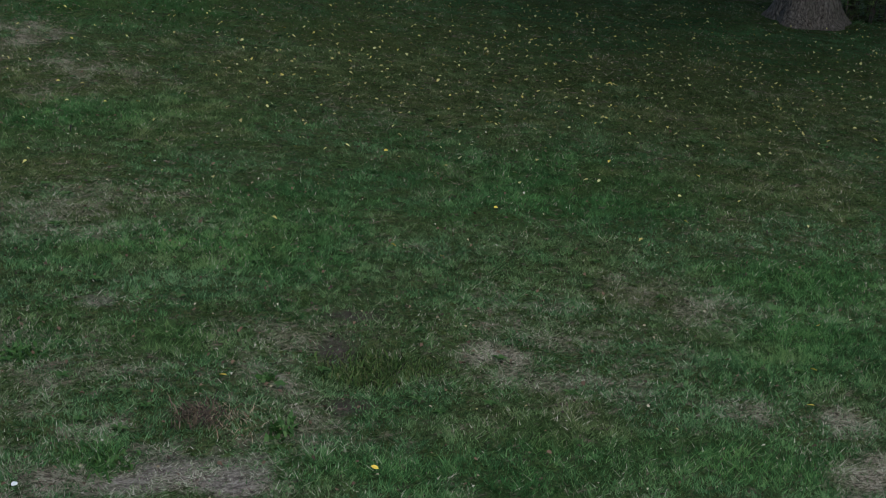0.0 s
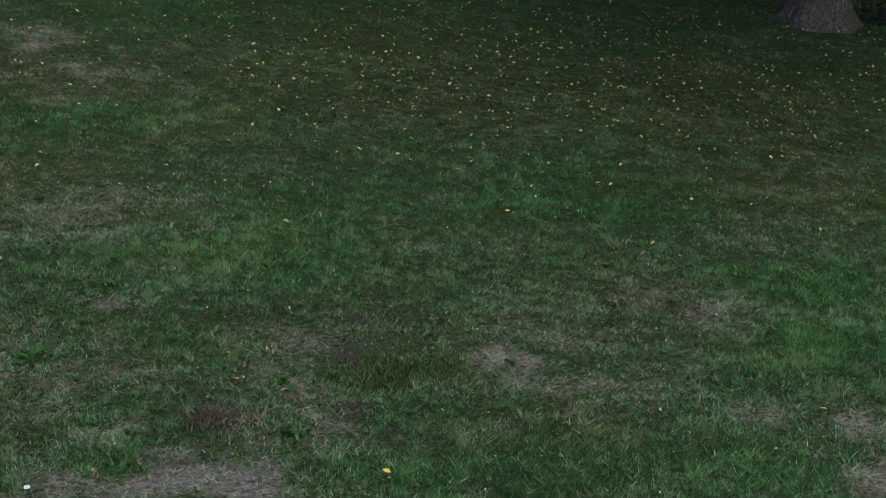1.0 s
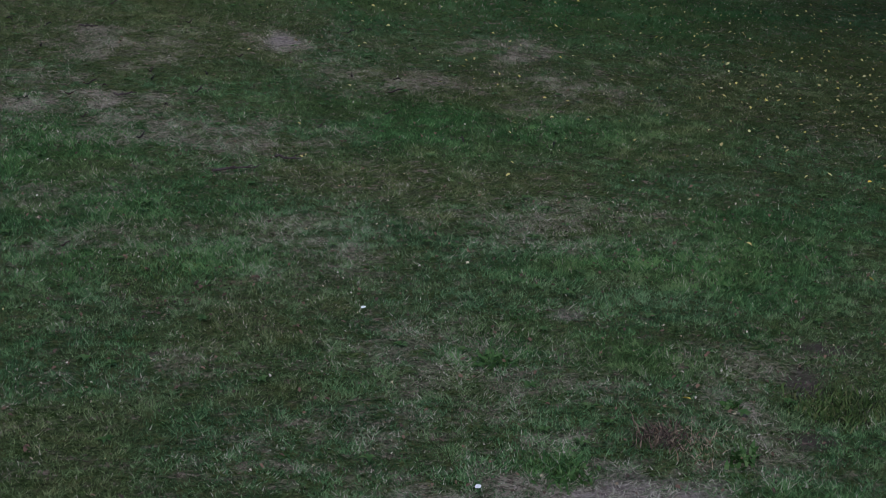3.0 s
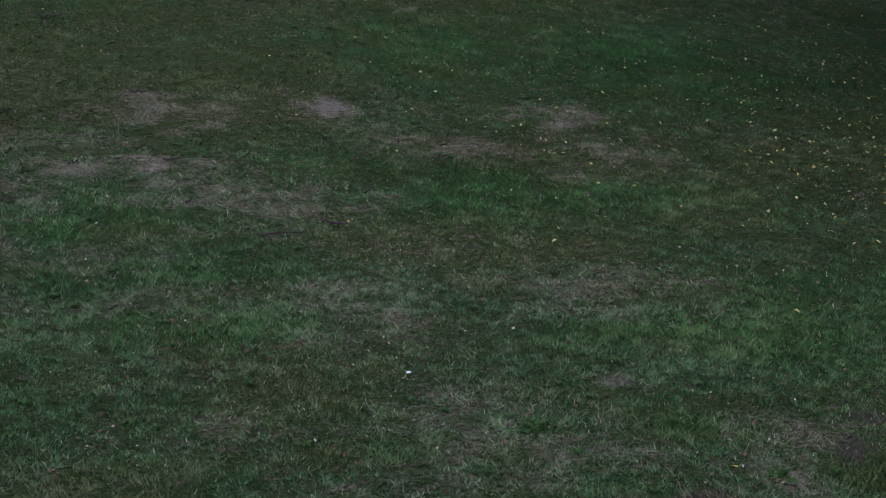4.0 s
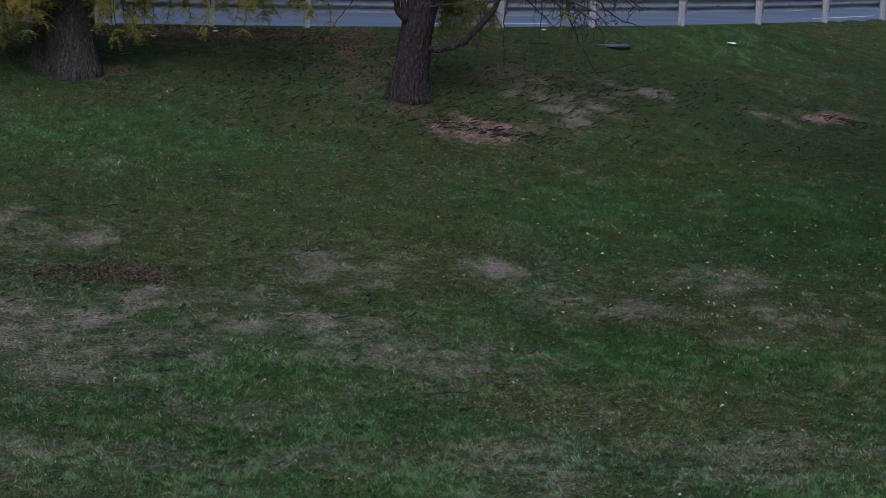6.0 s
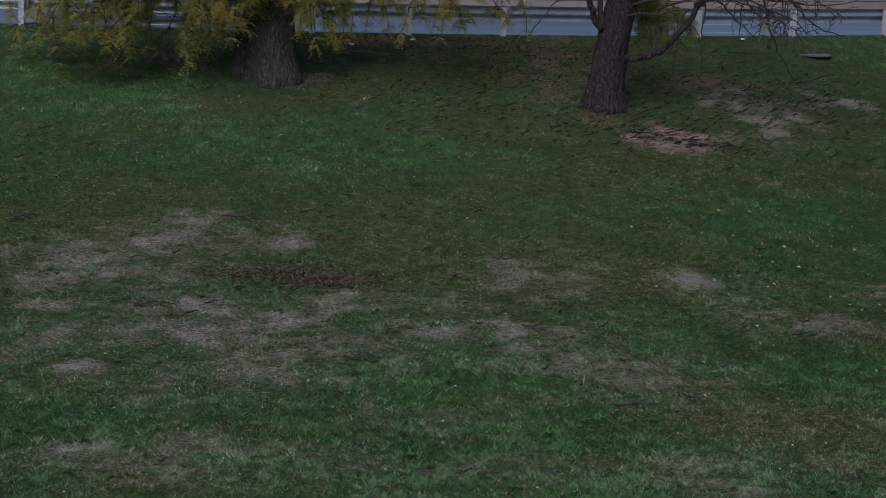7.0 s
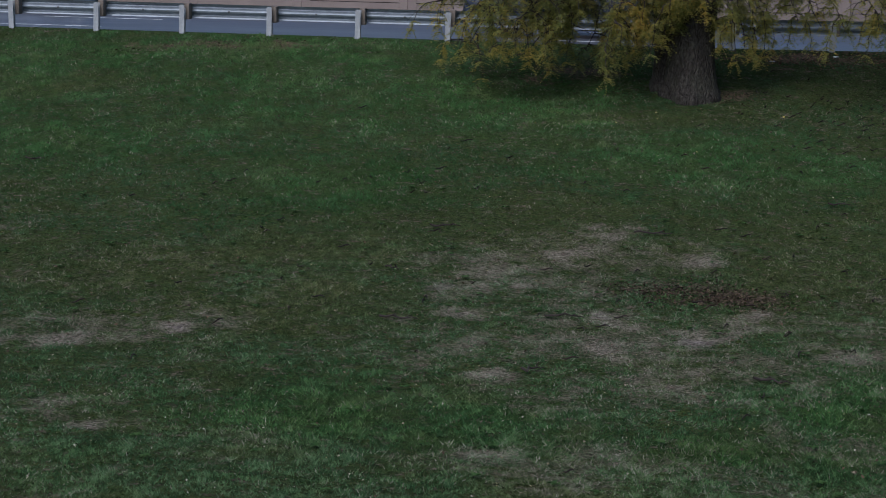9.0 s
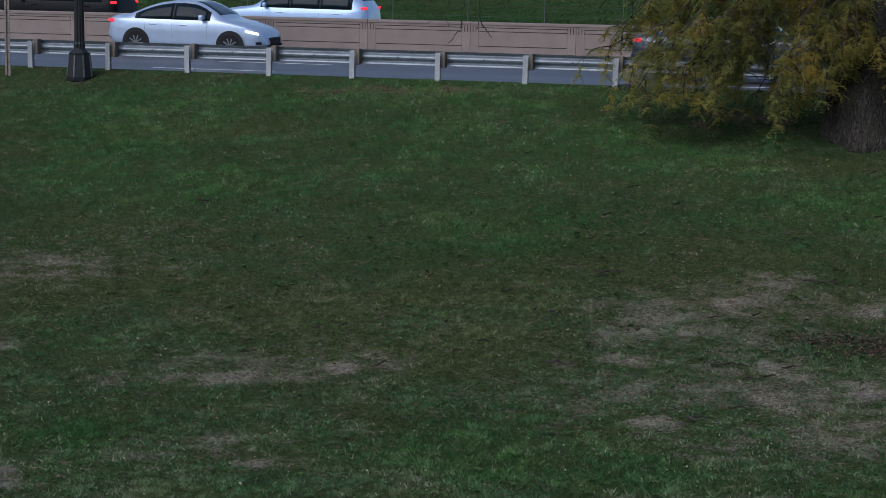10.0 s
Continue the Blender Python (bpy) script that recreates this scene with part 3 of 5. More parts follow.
def grass(name, lo, hi, density, width, height, seed, label, contrast, cell, spread):
    """Short blades over a ring of the fan; their colour goes by tufts, clumps and drifts of several sizes."""
    r = np.random.default_rng(seed)
    area = 0.5 * math.radians(86) * (hi * hi - lo * lo)
    n = int(area * density)
    rad = np.sqrt(r.uniform(lo * lo, hi * hi, n))
    deg = r.uniform(-31, 55, n)
    seen = ((rad > 13.4) | (deg > -4)) & ((rad < 31.5) | (deg < 34))
    rad, az = rad[seen], np.radians(deg[seen])
    n = len(rad)
    x, y = rad * np.sin(az), rad * np.cos(az)
    bare, pale, dark, litter, red, lush, olive = covers(x, y)
    tuft = value_noise(x / cell, y / cell, 81)
    clump = value_noise(x / (2.6 * cell), y / (3.2 * cell), 83)
    drift = fbm(x, y, 9 * cell, 82, 3)
    keep = r.random(n) < (0.3 + 0.9 * (0.5 * tuft + 0.5 * clump)) * (1 - 0.6 * bare) * (1 - 0.2 * pale) * (1 - 0.85 * red) * (1 - 0.5 * litter) * (1 - 0.85 * dark)
    keep &= y < rail_y(x) - 0.02
    x, y, pale, lush, bare, litter, tuft, clump, drift, olive = (v[keep] for v in (x, y, pale, lush, bare, litter, tuft, clump, drift, olive))
    n = len(x)
    z = land(x, y) - 0.004
    h = height * r.uniform(0.5, 1.4, n) * (0.55 + 0.9 * clump) * (1 + 0.6 * lush) * (1 - 0.35 * pale) * (1 - 0.4 * bare)
    w = width * r.uniform(0.7, 1.3, n)
    turn = r.uniform(0, 2 * math.pi, n)
    lean_dir = 2 * math.pi * value_noise(x / (3 * cell), y / (3 * cell), 63) * 1.6 + r.normal(0, 1.6, n)
    lean = h * r.uniform(0.3, 1.6, n) * (1 + 1.0 * pale + 1.5 * bare)
    dx, dy = np.cos(turn) * w / 2, np.sin(turn) * w / 2
    v = np.empty((n, 3, 3))
    v[:, 0] = np.stack([x - dx, y - dy, z], 1)
    v[:, 1] = np.stack([x + dx, y + dy, z], 1)
    v[:, 2] = np.stack([x + np.cos(lean_dir) * lean, y + np.sin(lean_dir) * lean, z + h], 1)
    me = big_mesh(name, v.reshape(-1, 3), np.arange(3 * n), 3, M_BLADE)
    dry = np.clip(pale * 1.0 + bare * 0.9, 0, 1)
    faded = step(0.5, 0.72, fbm(x * 0.6, y, 0.9, 88, 4)) * (1 - 0.5 * lush)
    straw = (r.random(n) < 0.015 + 0.75 * dry + 0.06 * faded).astype(float) * r.uniform(0.55, 1, n)
    mottle = 0.45 * (tuft - 0.5) + 0.75 * (clump - 0.5) + 0.9 * (drift - 0.5) + 0.5 * (fbm(x * 0.7, y, 1.6, 84, 4) - 0.5)
    near = 1 - step(14, 20, np.hypot(x, y))
    # lighter close to the eye; on the bank lighter or darker by lushness
    tone = 0.45 + 0.1 * near + contrast * mottle + 0.05 * lush + ((0.2 * lush + 0.06) - 0.08 * (1 - lush)) * step(23, 29, y) + 0.1 * dry
    tone = np.clip(tone + spread * (r.beta(1.6, 2.0, n) - 0.45), 0, 1)
    hue = fbm(x * 0.7, y, 0.55, 85, 4)
    olive = np.clip(0.95 * olive + 0.5 * litter + 0.15 * dry + 0.5 * step(0.46, 0.68, hue) - 0.08, 0, 1) * r.uniform(0.5, 1, n)
    green = np.clip(0.35 + 0.65 * lush + 0.3 * step(0.42, 0.65, fbm(x * 0.7, y, 0.8, 86, 4)) - 0.1, 0, 1)
    rep = lambda a: np.repeat(a, 3)
    colour_layer(me, "tint", rep(straw), rep(green), rep(olive))
    at = me.attributes.new("tone", "FLOAT", "POINT")
    at.data.foreach_set("value", rep(tone).astype(np.float32))
    tagged(new(name, me), label, "grass", kind="stuff")


GRASS = "short green lawn grass mixed with dry straw blades"
grass("grass", 9.5, 16.0, 6800, 0.009, 0.028, 21, GRASS, 0.8, 0.034, 1.25)
grass("grass", 16.0, 24.0, 4200, 0.0115, 0.025, 22, GRASS, 0.64, 0.048, 1.0)
grass("grass", 24.0, 44.0, 1900, 0.018, 0.026, 23, GRASS, 0.4, 0.09, 0.32)


def meadow(x0, x1, deep, n, seed):
    """Rougher grass on the verge beyond the road: low tufts of wide blades."""
    r = np.random.default_rng(seed)
    x, q = r.uniform(x0, x1, n), 25.2 + deep * r.random(n) ** 1.3
    y = rail_y(x) + q
    z = land(x, y) - 0.02
    h, w = 0.08 * r.uniform(0.5, 1.3, n), 0.05 * r.uniform(0.6, 1.4, n)
    turn, way = r.uniform(0, 2 * math.pi, n), r.uniform(0, 2 * math.pi, n)
    dx, dy = np.cos(turn) * w, np.sin(turn) * w
    v = np.empty((n, 3, 3))
    v[:, 0] = np.stack([x - dx, y - dy, z], 1)
    v[:, 1] = np.stack([x + dx, y + dy, z], 1)
    v[:, 2] = np.stack([x + np.cos(way) * h, y + np.sin(way) * h, z + h], 1)
    me = big_mesh("meadow_grass", v.reshape(-1, 3), np.arange(3 * n), 3, M_BLADE)
    rep = lambda a: np.repeat(a, 3)
    colour_layer(me, "tint", rep(0.0 * x), rep(0.8 + 0.0 * x), rep(0.5 * step(0.4, 0.7, fbm(x, y, 3.0, 86, 3))))
    at = me.attributes.new("tone", "FLOAT", "POINT")
    at.data.foreach_set("value", rep(np.clip(0.42 + 0.5 * (fbm(x, y, 1.2, 87, 4) - 0.45), 0, 0.65)).astype(np.float32))
    tagged(new("meadow_grass", me), "green verge grass beyond the motorway", "grass", kind="stuff")


meadow(-50, 30, 40, 150000, 24)


# ---- road ----
def strip(name, q0, q1, lift, mat, x0, x1, dx, depth=0.0):
    """A band that follows the rail's line, from q0 to q1 metres beyond it."""
    xs = np.arange(x0, x1 + dx / 2, dx)
    ya, yb = rail_y(xs) + q0, rail_y(xs) + q1
    za = RAIL_Z + RISE * np.clip(xs - RAIL_X, -60, 60) + lift
    v = [(x, a, z) for x, a, z in zip(xs, ya, za)] + [(x, b, z) for x, b, z in zip(xs, yb, za)]
    n = len(xs)
    f = [(i, i + 1, n + i + 1, n + i) for i in range(n - 1)]
    if depth:
        v += [(x, y, z - depth) for x, y, z in v]
        f += [(i, 2 * n + i, 2 * n + i + 1, i + 1) for i in range(n - 1)]
        f += [(n + i, n + i + 1, 3 * n + i + 1, 3 * n + i) for i in range(n - 1)]
    return mesh_object(name, v, f, mat)


tagged(strip("road", 0.32, 24.6, -0.06, M_ASPHALT, -150, 110, 1.0, 0.15), "grey-blue asphalt motorway with worn lane lines", "road", kind="structure")
for q, xs in ((1.68, (-16.2, -28.4, -4.0, 8.2, 20.4)), (4.6, (-15.7, -27.9, -3.5, 8.7, 21, 33))):
    for x in xs:
        tagged(strip("lane_line", q, q + 0.16, -0.054, M_LINE, x, x + 2.9, 0.3), "white painted dash on the asphalt", "road marking", kind="structure")
tagged(strip("lane_line", 16.0, 16.12, -0.054, M_LINE, -100, 60, 1.0), "white painted line on the asphalt", "road marking", kind="structure")
# ---- guard rail ----
def rail_z(x):
    return RAIL_Z + RISE * min(60, max(-60, x - RAIL_X))


def heading(x):
    return math.degrees(math.atan2(0.0308 * min(40, max(0, x + 2)), 1))


def w_beam(length):
    """A corrugated beam: two rounded ridges, 3 mm steel, along x."""
    prof = [(0.00, 0.155), (0.018, 0.15), (0.03, 0.125), (0.075, 0.10), (0.082, 0.085), (0.075, 0.065), (0.01, 0.03), (0.0, 0.0),
            (0.01, -0.03), (0.075, -0.065), (0.082, -0.085), (0.075, -0.10), (0.03, -0.125), (0.018, -0.15), (0.0, -0.155)]
    bm = bmesh.new()
    rows = []
    for x in (0, length):
        rows.append([bm.verts.new((x, y, z)) for y, z in prof] + [bm.verts.new((x, y + 0.004, z)) for y, z in prof[::-1]])
    k = len(rows[0])
    for i in range(k):
        bm.faces.new((rows[0][i], rows[1][i], rows[1][(i + 1) % k], rows[0][(i + 1) % k]))
    bm.faces.new(rows[0])
    bm.faces.new(rows[1][::-1])
    return bm


def shared(name, me, parent, m, label=""):
    ob = new(name, me)
    ob.parent = parent
    ob.matrix_basis = m
    if label:
        ob["label"] = label
    return ob


def as_mesh(name, bm, mat):
    me = bpy.data.meshes.new(name)
    bm.to_mesh(me)
    bm.free()
    me.materials.append(mat)
    return me


post_bm = box_bm((0.11, 0.012, 1.0), (0, -0.07, 0.08))
box_bm((0.11, 0.012, 1.0), (0, 0.03, 0.08), bm=post_bm)
box_bm((0.012, 0.09, 1.0), (0, -0.02, 0.08), bm=post_bm)
ME_POST = as_mesh("post", post_bm, M_POST)
ME_BLOCK = as_mesh("block", box_bm((0.12, 0.19, 0.34), (0, 0, 0), 0.012), M_BLOCK)
ME_BEAM = as_mesh("beam", w_beam(1.96), M_GALV)
bolt_bm = lathe_bm([(0.022, 0.0), (0.02, 0.012), (0.008, 0.018)], 8)
ME_BOLT = as_mesh("bolt", bolt_bm, M_IRON)

guard_rail = empty("guard_rail", 0, 0, 0)
tagged(guard_rail, "galvanised steel guard rail on pale weathered posts", "guard rail")
stops = [RAIL_X + 1.905 * k for k in range(-16, 4)] + [-3.12, -1.2, 0.8, 2.82, 4.85, 7.1, 9.4, 11.85, 14.5, 17.1, 19.7, 22.3, 24.9, 27.5]
for i, x in enumerate(stops):
    y, z, a = float(rail_y(x)), rail_z(x), heading(x)
    lean = random.uniform(-1.2, 1.2)
    p = shared("post", ME_POST, guard_rail, pose(x, y, z, random.uniform(-1, 1), lean, a))
    shared("block", ME_BLOCK, guard_rail, pose(x + 0.075, y + 0.12, z + 0.44 + random.uniform(-0.02, 0.02), 0, random.uniform(-3, 3), a), "brown weathered timber spacer block")
    if i + 1 < len(stops):
        m = pose(x - 0.03, y + 0.225, z + 0.445, 0, -math.degrees(math.atan(RISE)), heading(x + 0.95))
        span = (stops[i + 1] - x) / math.cos(math.radians(heading(x + 0.95)))
        b = shared("beam", ME_BEAM, guard_rail, m @ Matrix.Diagonal((span / 1.905, 1, 1, 1)))
        shared("bolt", ME_BOLT, b, pose(0.98, 0.0, 0.0, 90, 0, 0))

# ---- concrete median barrier ----
SEG = 2.86


def barrier_piece():
    """One length of barrier wall: flat panels between recessed lines that stop short of a fluted stretch, as one casting."""
    bm = bmesh.new()
    for z0, z1 in ((0.0, 0.32), (0.338, 0.715), (0.732, 0.812), (0.83, 0.89)):
        box_bm((SEG - 0.46, 0.30, z1 - z0), (SEG / 2, 0, (z0 + z1) / 2), 0.004, bm)
    for s in (0, 1):
        at = 0.115 if s == 0 else SEG - 0.115
        box_bm((0.224, 0.30, 0.70), (at, 0, 0.35), 0.004, bm)
        box_bm((0.224, 0.30, 0.03), (at, 0, 0.875), 0.003, bm)
        for k in range(3):
            box_bm((0.058, 0.30, 0.16), (at + (k - 1) * 0.078, 0, 0.78), 0.003, bm)
    return bm


ME_PANEL = as_mesh("panel", barrier_piece(), M_CONC)
# darker core, showing only at the bottom of the grooves
ME_CORE = as_mesh("core", box_bm((SEG - 0.01, 0.268, 0.888), (SEG / 2, 0, 0.444)), M_CONC_D)
ME_CAP = as_mesh("cap", box_bm((SEG - 0.008, 0.34, 0.075), (SEG / 2, 0, 0.929), 0.012), M_CONC)
barrier = empty("median_barrier", 0, 0, 0)
tagged(barrier, "long tan concrete road barrier with grooved panels", "barrier")
x = -13.18 - 16 * SEG
while x < 40:
    m = pose(x, float(rail_y(x)) + 9.3, rail_z(x) - 0.06, 0, -math.degrees(math.atan(RISE)), heading(x + SEG / 2))
    p = shared("panel", ME_PANEL, barrier, m)
    shared("core", ME_CORE, p, Matrix())
    shared("cap", ME_CAP, p, Matrix())
    x += SEG * math.cos(math.radians(heading(x + SEG / 2)))

# ---- wire fence on the far verge ----
fence = empty("wire_fence", 0, 0, 0)
tagged(fence, "thin wire fence with steel posts on a grass verge", "fence")
ME_FPOST = as_mesh("fence_post", lathe_bm([(0.022, -0.3), (0.022, 1.25), (0.01, 1.28)], 8), M_IRON)
for k in range(34):
    x = -66 + 3.0 * k
    y = float(rail_y(x)) + 28.5
    shared("fence_post", ME_FPOST, fence, pose(x, y, ground_z(x, y)))
for h in (0.35, 0.75, 1.15):
    bm = bmesh.new()
    prev = None
    for k in range(34):
        x = -66 + 3.0 * k
        y = float(rail_y(x)) + 28.5
        z = ground_z(x, y) + h
        ring = [bm.verts.new((x, y + 0.003 * math.cos(a), z + 0.003 * math.sin(a))) for a in (0, 2.1, 4.2)]
        if prev:
            for j in range(3):
                bm.faces.new((prev[j], prev[(j + 1) % 3], ring[(j + 1) % 3], ring[j]))
        prev = ring
    part("wire", bm, M_IRON, fence)

# ---- lamp post and sign channel by the road ----
def lamp_post(x, y):
    z = ground_z(x, y)
    lamp = empty("street_lamp", x, y, z)
    tagged(lamp, "black cast-iron lamp post with a flared base on grass", "street lamp")
    base = bmesh.new()
    for r0, r1, z0, z1 in ((0.30, 0.30, -0.05, 0.05), (0.29, 0.235, 0.05, 0.52), (0.25, 0.25, 0.52, 0.56), (0.22, 0.12, 0.56, 0.66)):
        lathe_bm([(r0, z0), (r1, z1)], 8, base)
    part("base", base, M_BLACK, lamp)
    ribs = bmesh.new()
    for k in range(8):
        a = math.pi / 4 * k
        box_bm((0.022, 0.03, 0.5), (0.262 * math.cos(a), 0.262 * math.sin(a), 0.28), 0, ribs, Matrix.Rotation(a, 4, "Z") @ Matrix.Rotation(-0.12, 4, "Y"))
    part("rib", ribs, M_RIB, lamp, "raised casting ribs, paler than the base")
    shaft = bmesh.new()
    rings = []
    for r0, z0 in ((0.125, 0.6), (0.125, 0.75), (0.112, 0.8), (0.10, 2.2), (0.07, 4.2), (0.085, 4.22), (0.085, 4.3)):
        rings.append([shaft.verts.new(((r0 - 0.014 * (k % 2)) * math.cos(math.pi * k / 12), (r0 - 0.014 * (k % 2)) * math.sin(math.pi * k / 12), z0)) for k in range(24)])
    for lo, hi in zip(rings, rings[1:]):
        for k in range(24):
            shaft.faces.new((lo[k], lo[(k + 1) % 24], hi[(k + 1) % 24], hi[k]))
    shaft.faces.new(rings[-1])
    part("shaft", shaft, M_BLACK, lamp)


lamp_post(-16.86, 33.98)


def sign_channel(x, y):
    z = ground_z(x, y)
    p = empty("steel_channel_post", x, y, z)
    tagged(p, "weathered perforated steel channel post in the verge", "post")
    hat = [(-0.06, 0), (-0.03, 0), (-0.026, 0.03), (0.026, 0.03), (0.03, 0), (0.06, 0), (0.06, -0.007), (0.024, -0.007), (0.02, 0.022), (-0.02, 0.022), (-0.024, -0.007), (-0.06, -0.007)]
    bm = loft([[(hx, hy, hz) for hx, hy in hat] for hz in (-0.15, 1.3, 2.75)], None, False)
    part("channel", bm, M_POLE, p)
    # black discs stand in for the dark punched holes; the channel is uncut
    for k in range(9):
        bm = lathe_bm([(0.012, 0), (0.010, 0.008)], 8)
        bmesh.ops.rotate(bm, verts=bm.verts, matrix=Matrix.Rotation(math.pi / 2, 3, "X"))
        bmesh.ops.translate(bm, verts=bm.verts, vec=(0, 0.024, 0.3 + 0.22 * k))
        part("hole_disc", bm, M_TRIM, p)


sign_channel(-18.6, 33.96)
# ---- trees ----
def tube(bm, pts, radii, sides=8, bark=0.0, seed=0):
    """A tapering limb through pts."""
    rings, up = [], Vector((0.3, 0.2, 1)).normalized()
    for i, p in enumerate(pts):
        d = (pts[min(i + 1, len(pts) - 1)] - pts[max(i - 1, 0)]).normalized()
        s = d.cross(up)
        s = s.normalized() if s.length > 1e-3 else Vector((1, 0, 0))
        t = d.cross(s)
        ring = []
        for k in range(sides):
            a = 2 * math.pi * k / sides
            r = radii[i]
            if bark:
                r *= 1 + bark * (noise.noise(Vector((4 * math.cos(a), 4 * math.sin(a), p.z * 0.6 + seed))) + 0.5 * noise.noise(Vector((11 * math.cos(a), 11 * math.sin(a), p.z * 1.5 + seed))))
            ring.append(bm.verts.new(p + (s * math.cos(a) + t * math.sin(a)) * r))
        rings.append(ring)
    for a, b in zip(rings, rings[1:]):
        for k in range(sides):
            bm.faces.new((a[k], a[(k + 1) % sides], b[(k + 1) % sides], b[k]))
    if len(rings[-1]) > 2:
        bm.faces.new(rings[-1])
    return rings


def bezier(a, b, c, d, n):
    out = []
    for i in range(n + 1):
        t = i / n
        out.append(a * (1 - t) ** 3 + b * 3 * t * (1 - t) ** 2 + c * 3 * t * t * (1 - t) + d * t ** 3)
    return out


def trunk_bm(height, r_base, r_top, flare, lean, seed, sides=96):
    bm = bmesh.new()
    rings = []
    for i in range(71):
        z = -0.15 + (height + 0.15) * (i / 70) ** 1.4
        k = max(0, z) / height
        cx, cy = lean[0] * k + 0.05 * math.sin(z * 1.7 + seed), lean[1] * k + 0.04 * math.cos(z * 1.3 + seed)
        ring = []
        for j in range(sides):
            a = 2 * math.pi * j / sides
            root = 0.5 + 0.5 * math.cos(5 * a + seed) + 0.4 * math.sin(3 * a + 2 * seed)
            r = r_base + (r_top - r_base) * k + flare * math.exp(-max(0, z) / 0.28) * (0.55 + 0.45 * root)
            r *= 1 + 0.05 * noise.noise(Vector((6 * math.cos(a), 6 * math.sin(a), z * 0.8 + seed))) + 0.035 * noise.noise(Vector((15 * math.cos(a), 15 * math.sin(a), z * 2 + seed)))
            crack = noise.noise(Vector((r_base * 26 * math.cos(a), r_base * 26 * math.sin(a), z * 2.6 + seed)))
            r += 0.03 * (abs(crack) ** 0.6 - 0.45)
            ring.append(bm.verts.new((cx + r * math.cos(a), cy + r * math.sin(a), z)))
        rings.append(ring)
    for a, b in zip(rings, rings[1:]):
        for j in range(sides):
            f = bm.faces.new((a[j], a[(j + 1) % sides], b[(j + 1) % sides], b[j]))
            f.smooth = True
    bm.faces.new(rings[-1])
    return bm


class Leaves:
    """Gathers small folded leaflets into one mesh."""

    def __init__(self, seed):
        self.v, self.r = [], random.Random(seed)

    def leaf(self, p, d, side, length, width):
        tip = p + d * length
        mid = p + d * length * 0.45
        lift = Vector((0, 0, -0.15 * length))
        self.v += [p, mid + side * width / 2 + lift, tip, mid - side * width / 2 + lift]

    def spray(self, p, way, length, n, leaflet):
        """A hanging feathered leaf: leaflets in pairs along a drooping stalk."""
        r = self.r
        side = way.cross(Vector((0, 0, 1)))
        side = side.normalized() if side.length > 1e-3 else Vector((1, 0, 0))
        for i in range(n):
            t = (i + 0.6) / n
            q = p + way * length * t + Vector((0, 0, -0.35 * length * t * t))
            for s in (-1, 1):
                d = (side * s + way * 0.35 + Vector((r.uniform(-0.3, 0.3), r.uniform(-0.3, 0.3), r.uniform(-0.7, 0.1)))).normalized()
                sd = d.cross(Vector((r.uniform(-0.5, 0.5), r.uniform(-0.5, 0.5), 1))).normalized()
                k = leaflet * r.uniform(0.7, 1.3)
                self.leaf(q, d, sd, k, k * 0.42)

    def mesh(self, name, mat):
        return big_mesh(name, np.array([tuple(v) for v in self.v]), np.arange(len(self.v)), 4, mat)


def hanging_limb(wood, leaves, start, end, sag, r0, rnd, leafy, twigs=9, drop=0.9, from_t=0.5, leaflet=0.046, pairs=7, sprays=7):
    """A limb from start to end with twigs that hang from its outer part and carry leaves."""
    d = end - start
    b = start + d * 0.35 + Vector((0, 0, 0.25 * d.length * (1 - sag)))
    c = start + d * 0.75 + Vector((0, 0, 0.30 * d.length * (1 - sag)))
    pts = bezier(start, b, c, end, 12)
    for i in range(2, 12):
        pts[i] = pts[i] + Vector([rnd.uniform(-0.06, 0.06) for _ in range(3)]) * min(1, d.length / 3)
    tube(wood, pts, [r0 * (1 - 0.88 * i / 12) + 0.004 for i in range(13)], 7)
    for _ in range(twigs):
        t = rnd.uniform(from_t, 1.0)
        k = t * 12
        i = min(11, int(k))
        p = pts[i].lerp(pts[i + 1], k - i)
        out = Vector((rnd.uniform(-1, 1), rnd.uniform(-1, 1), rnd.uniform(-0.2, 0.3)))
        ln = drop * rnd.uniform(0.5, 1.2)
        e = p + out * ln * 0.5 + Vector((0, 0, -ln * rnd.uniform(0.35, 0.9)))
        tw = bezier(p, p + out * ln * 0.35, e + Vector((0, 0, ln * 0.3)), e, 6)
        tw = [q + Vector([rnd.uniform(-0.03, 0.03) for _ in range(3)]) for q in tw]
        tube(wood, tw, [0.014, 0.012, 0.010, 0.009, 0.008, 0.006, 0.004], 4)
        for q in range(1, 7):
            if rnd.random() < leafy:
                for _ in range(sprays):
                    w = Vector((rnd.uniform(-1, 1), rnd.uniform(-1, 1), rnd.uniform(-0.9, 0.1))).normalized()
                    leaves.spray(tw[q], w, rnd.uniform(0.14, 0.26) * (1 + max(0, 6 - pairs) * 0.4), pairs, leaflet)
            elif rnd.random() < 0.75:
                o = tw[q] + Vector((rnd.uniform(-1, 1), rnd.uniform(-1, 1), rnd.uniform(-0.7, 0.4))) * rnd.uniform(0.2, 0.5)
                tube(wood, [tw[q], tw[q].lerp(o, 0.5) + Vector((0.03, 0.02, 0.05)), o], [0.008, 0.006, 0.003], 3)


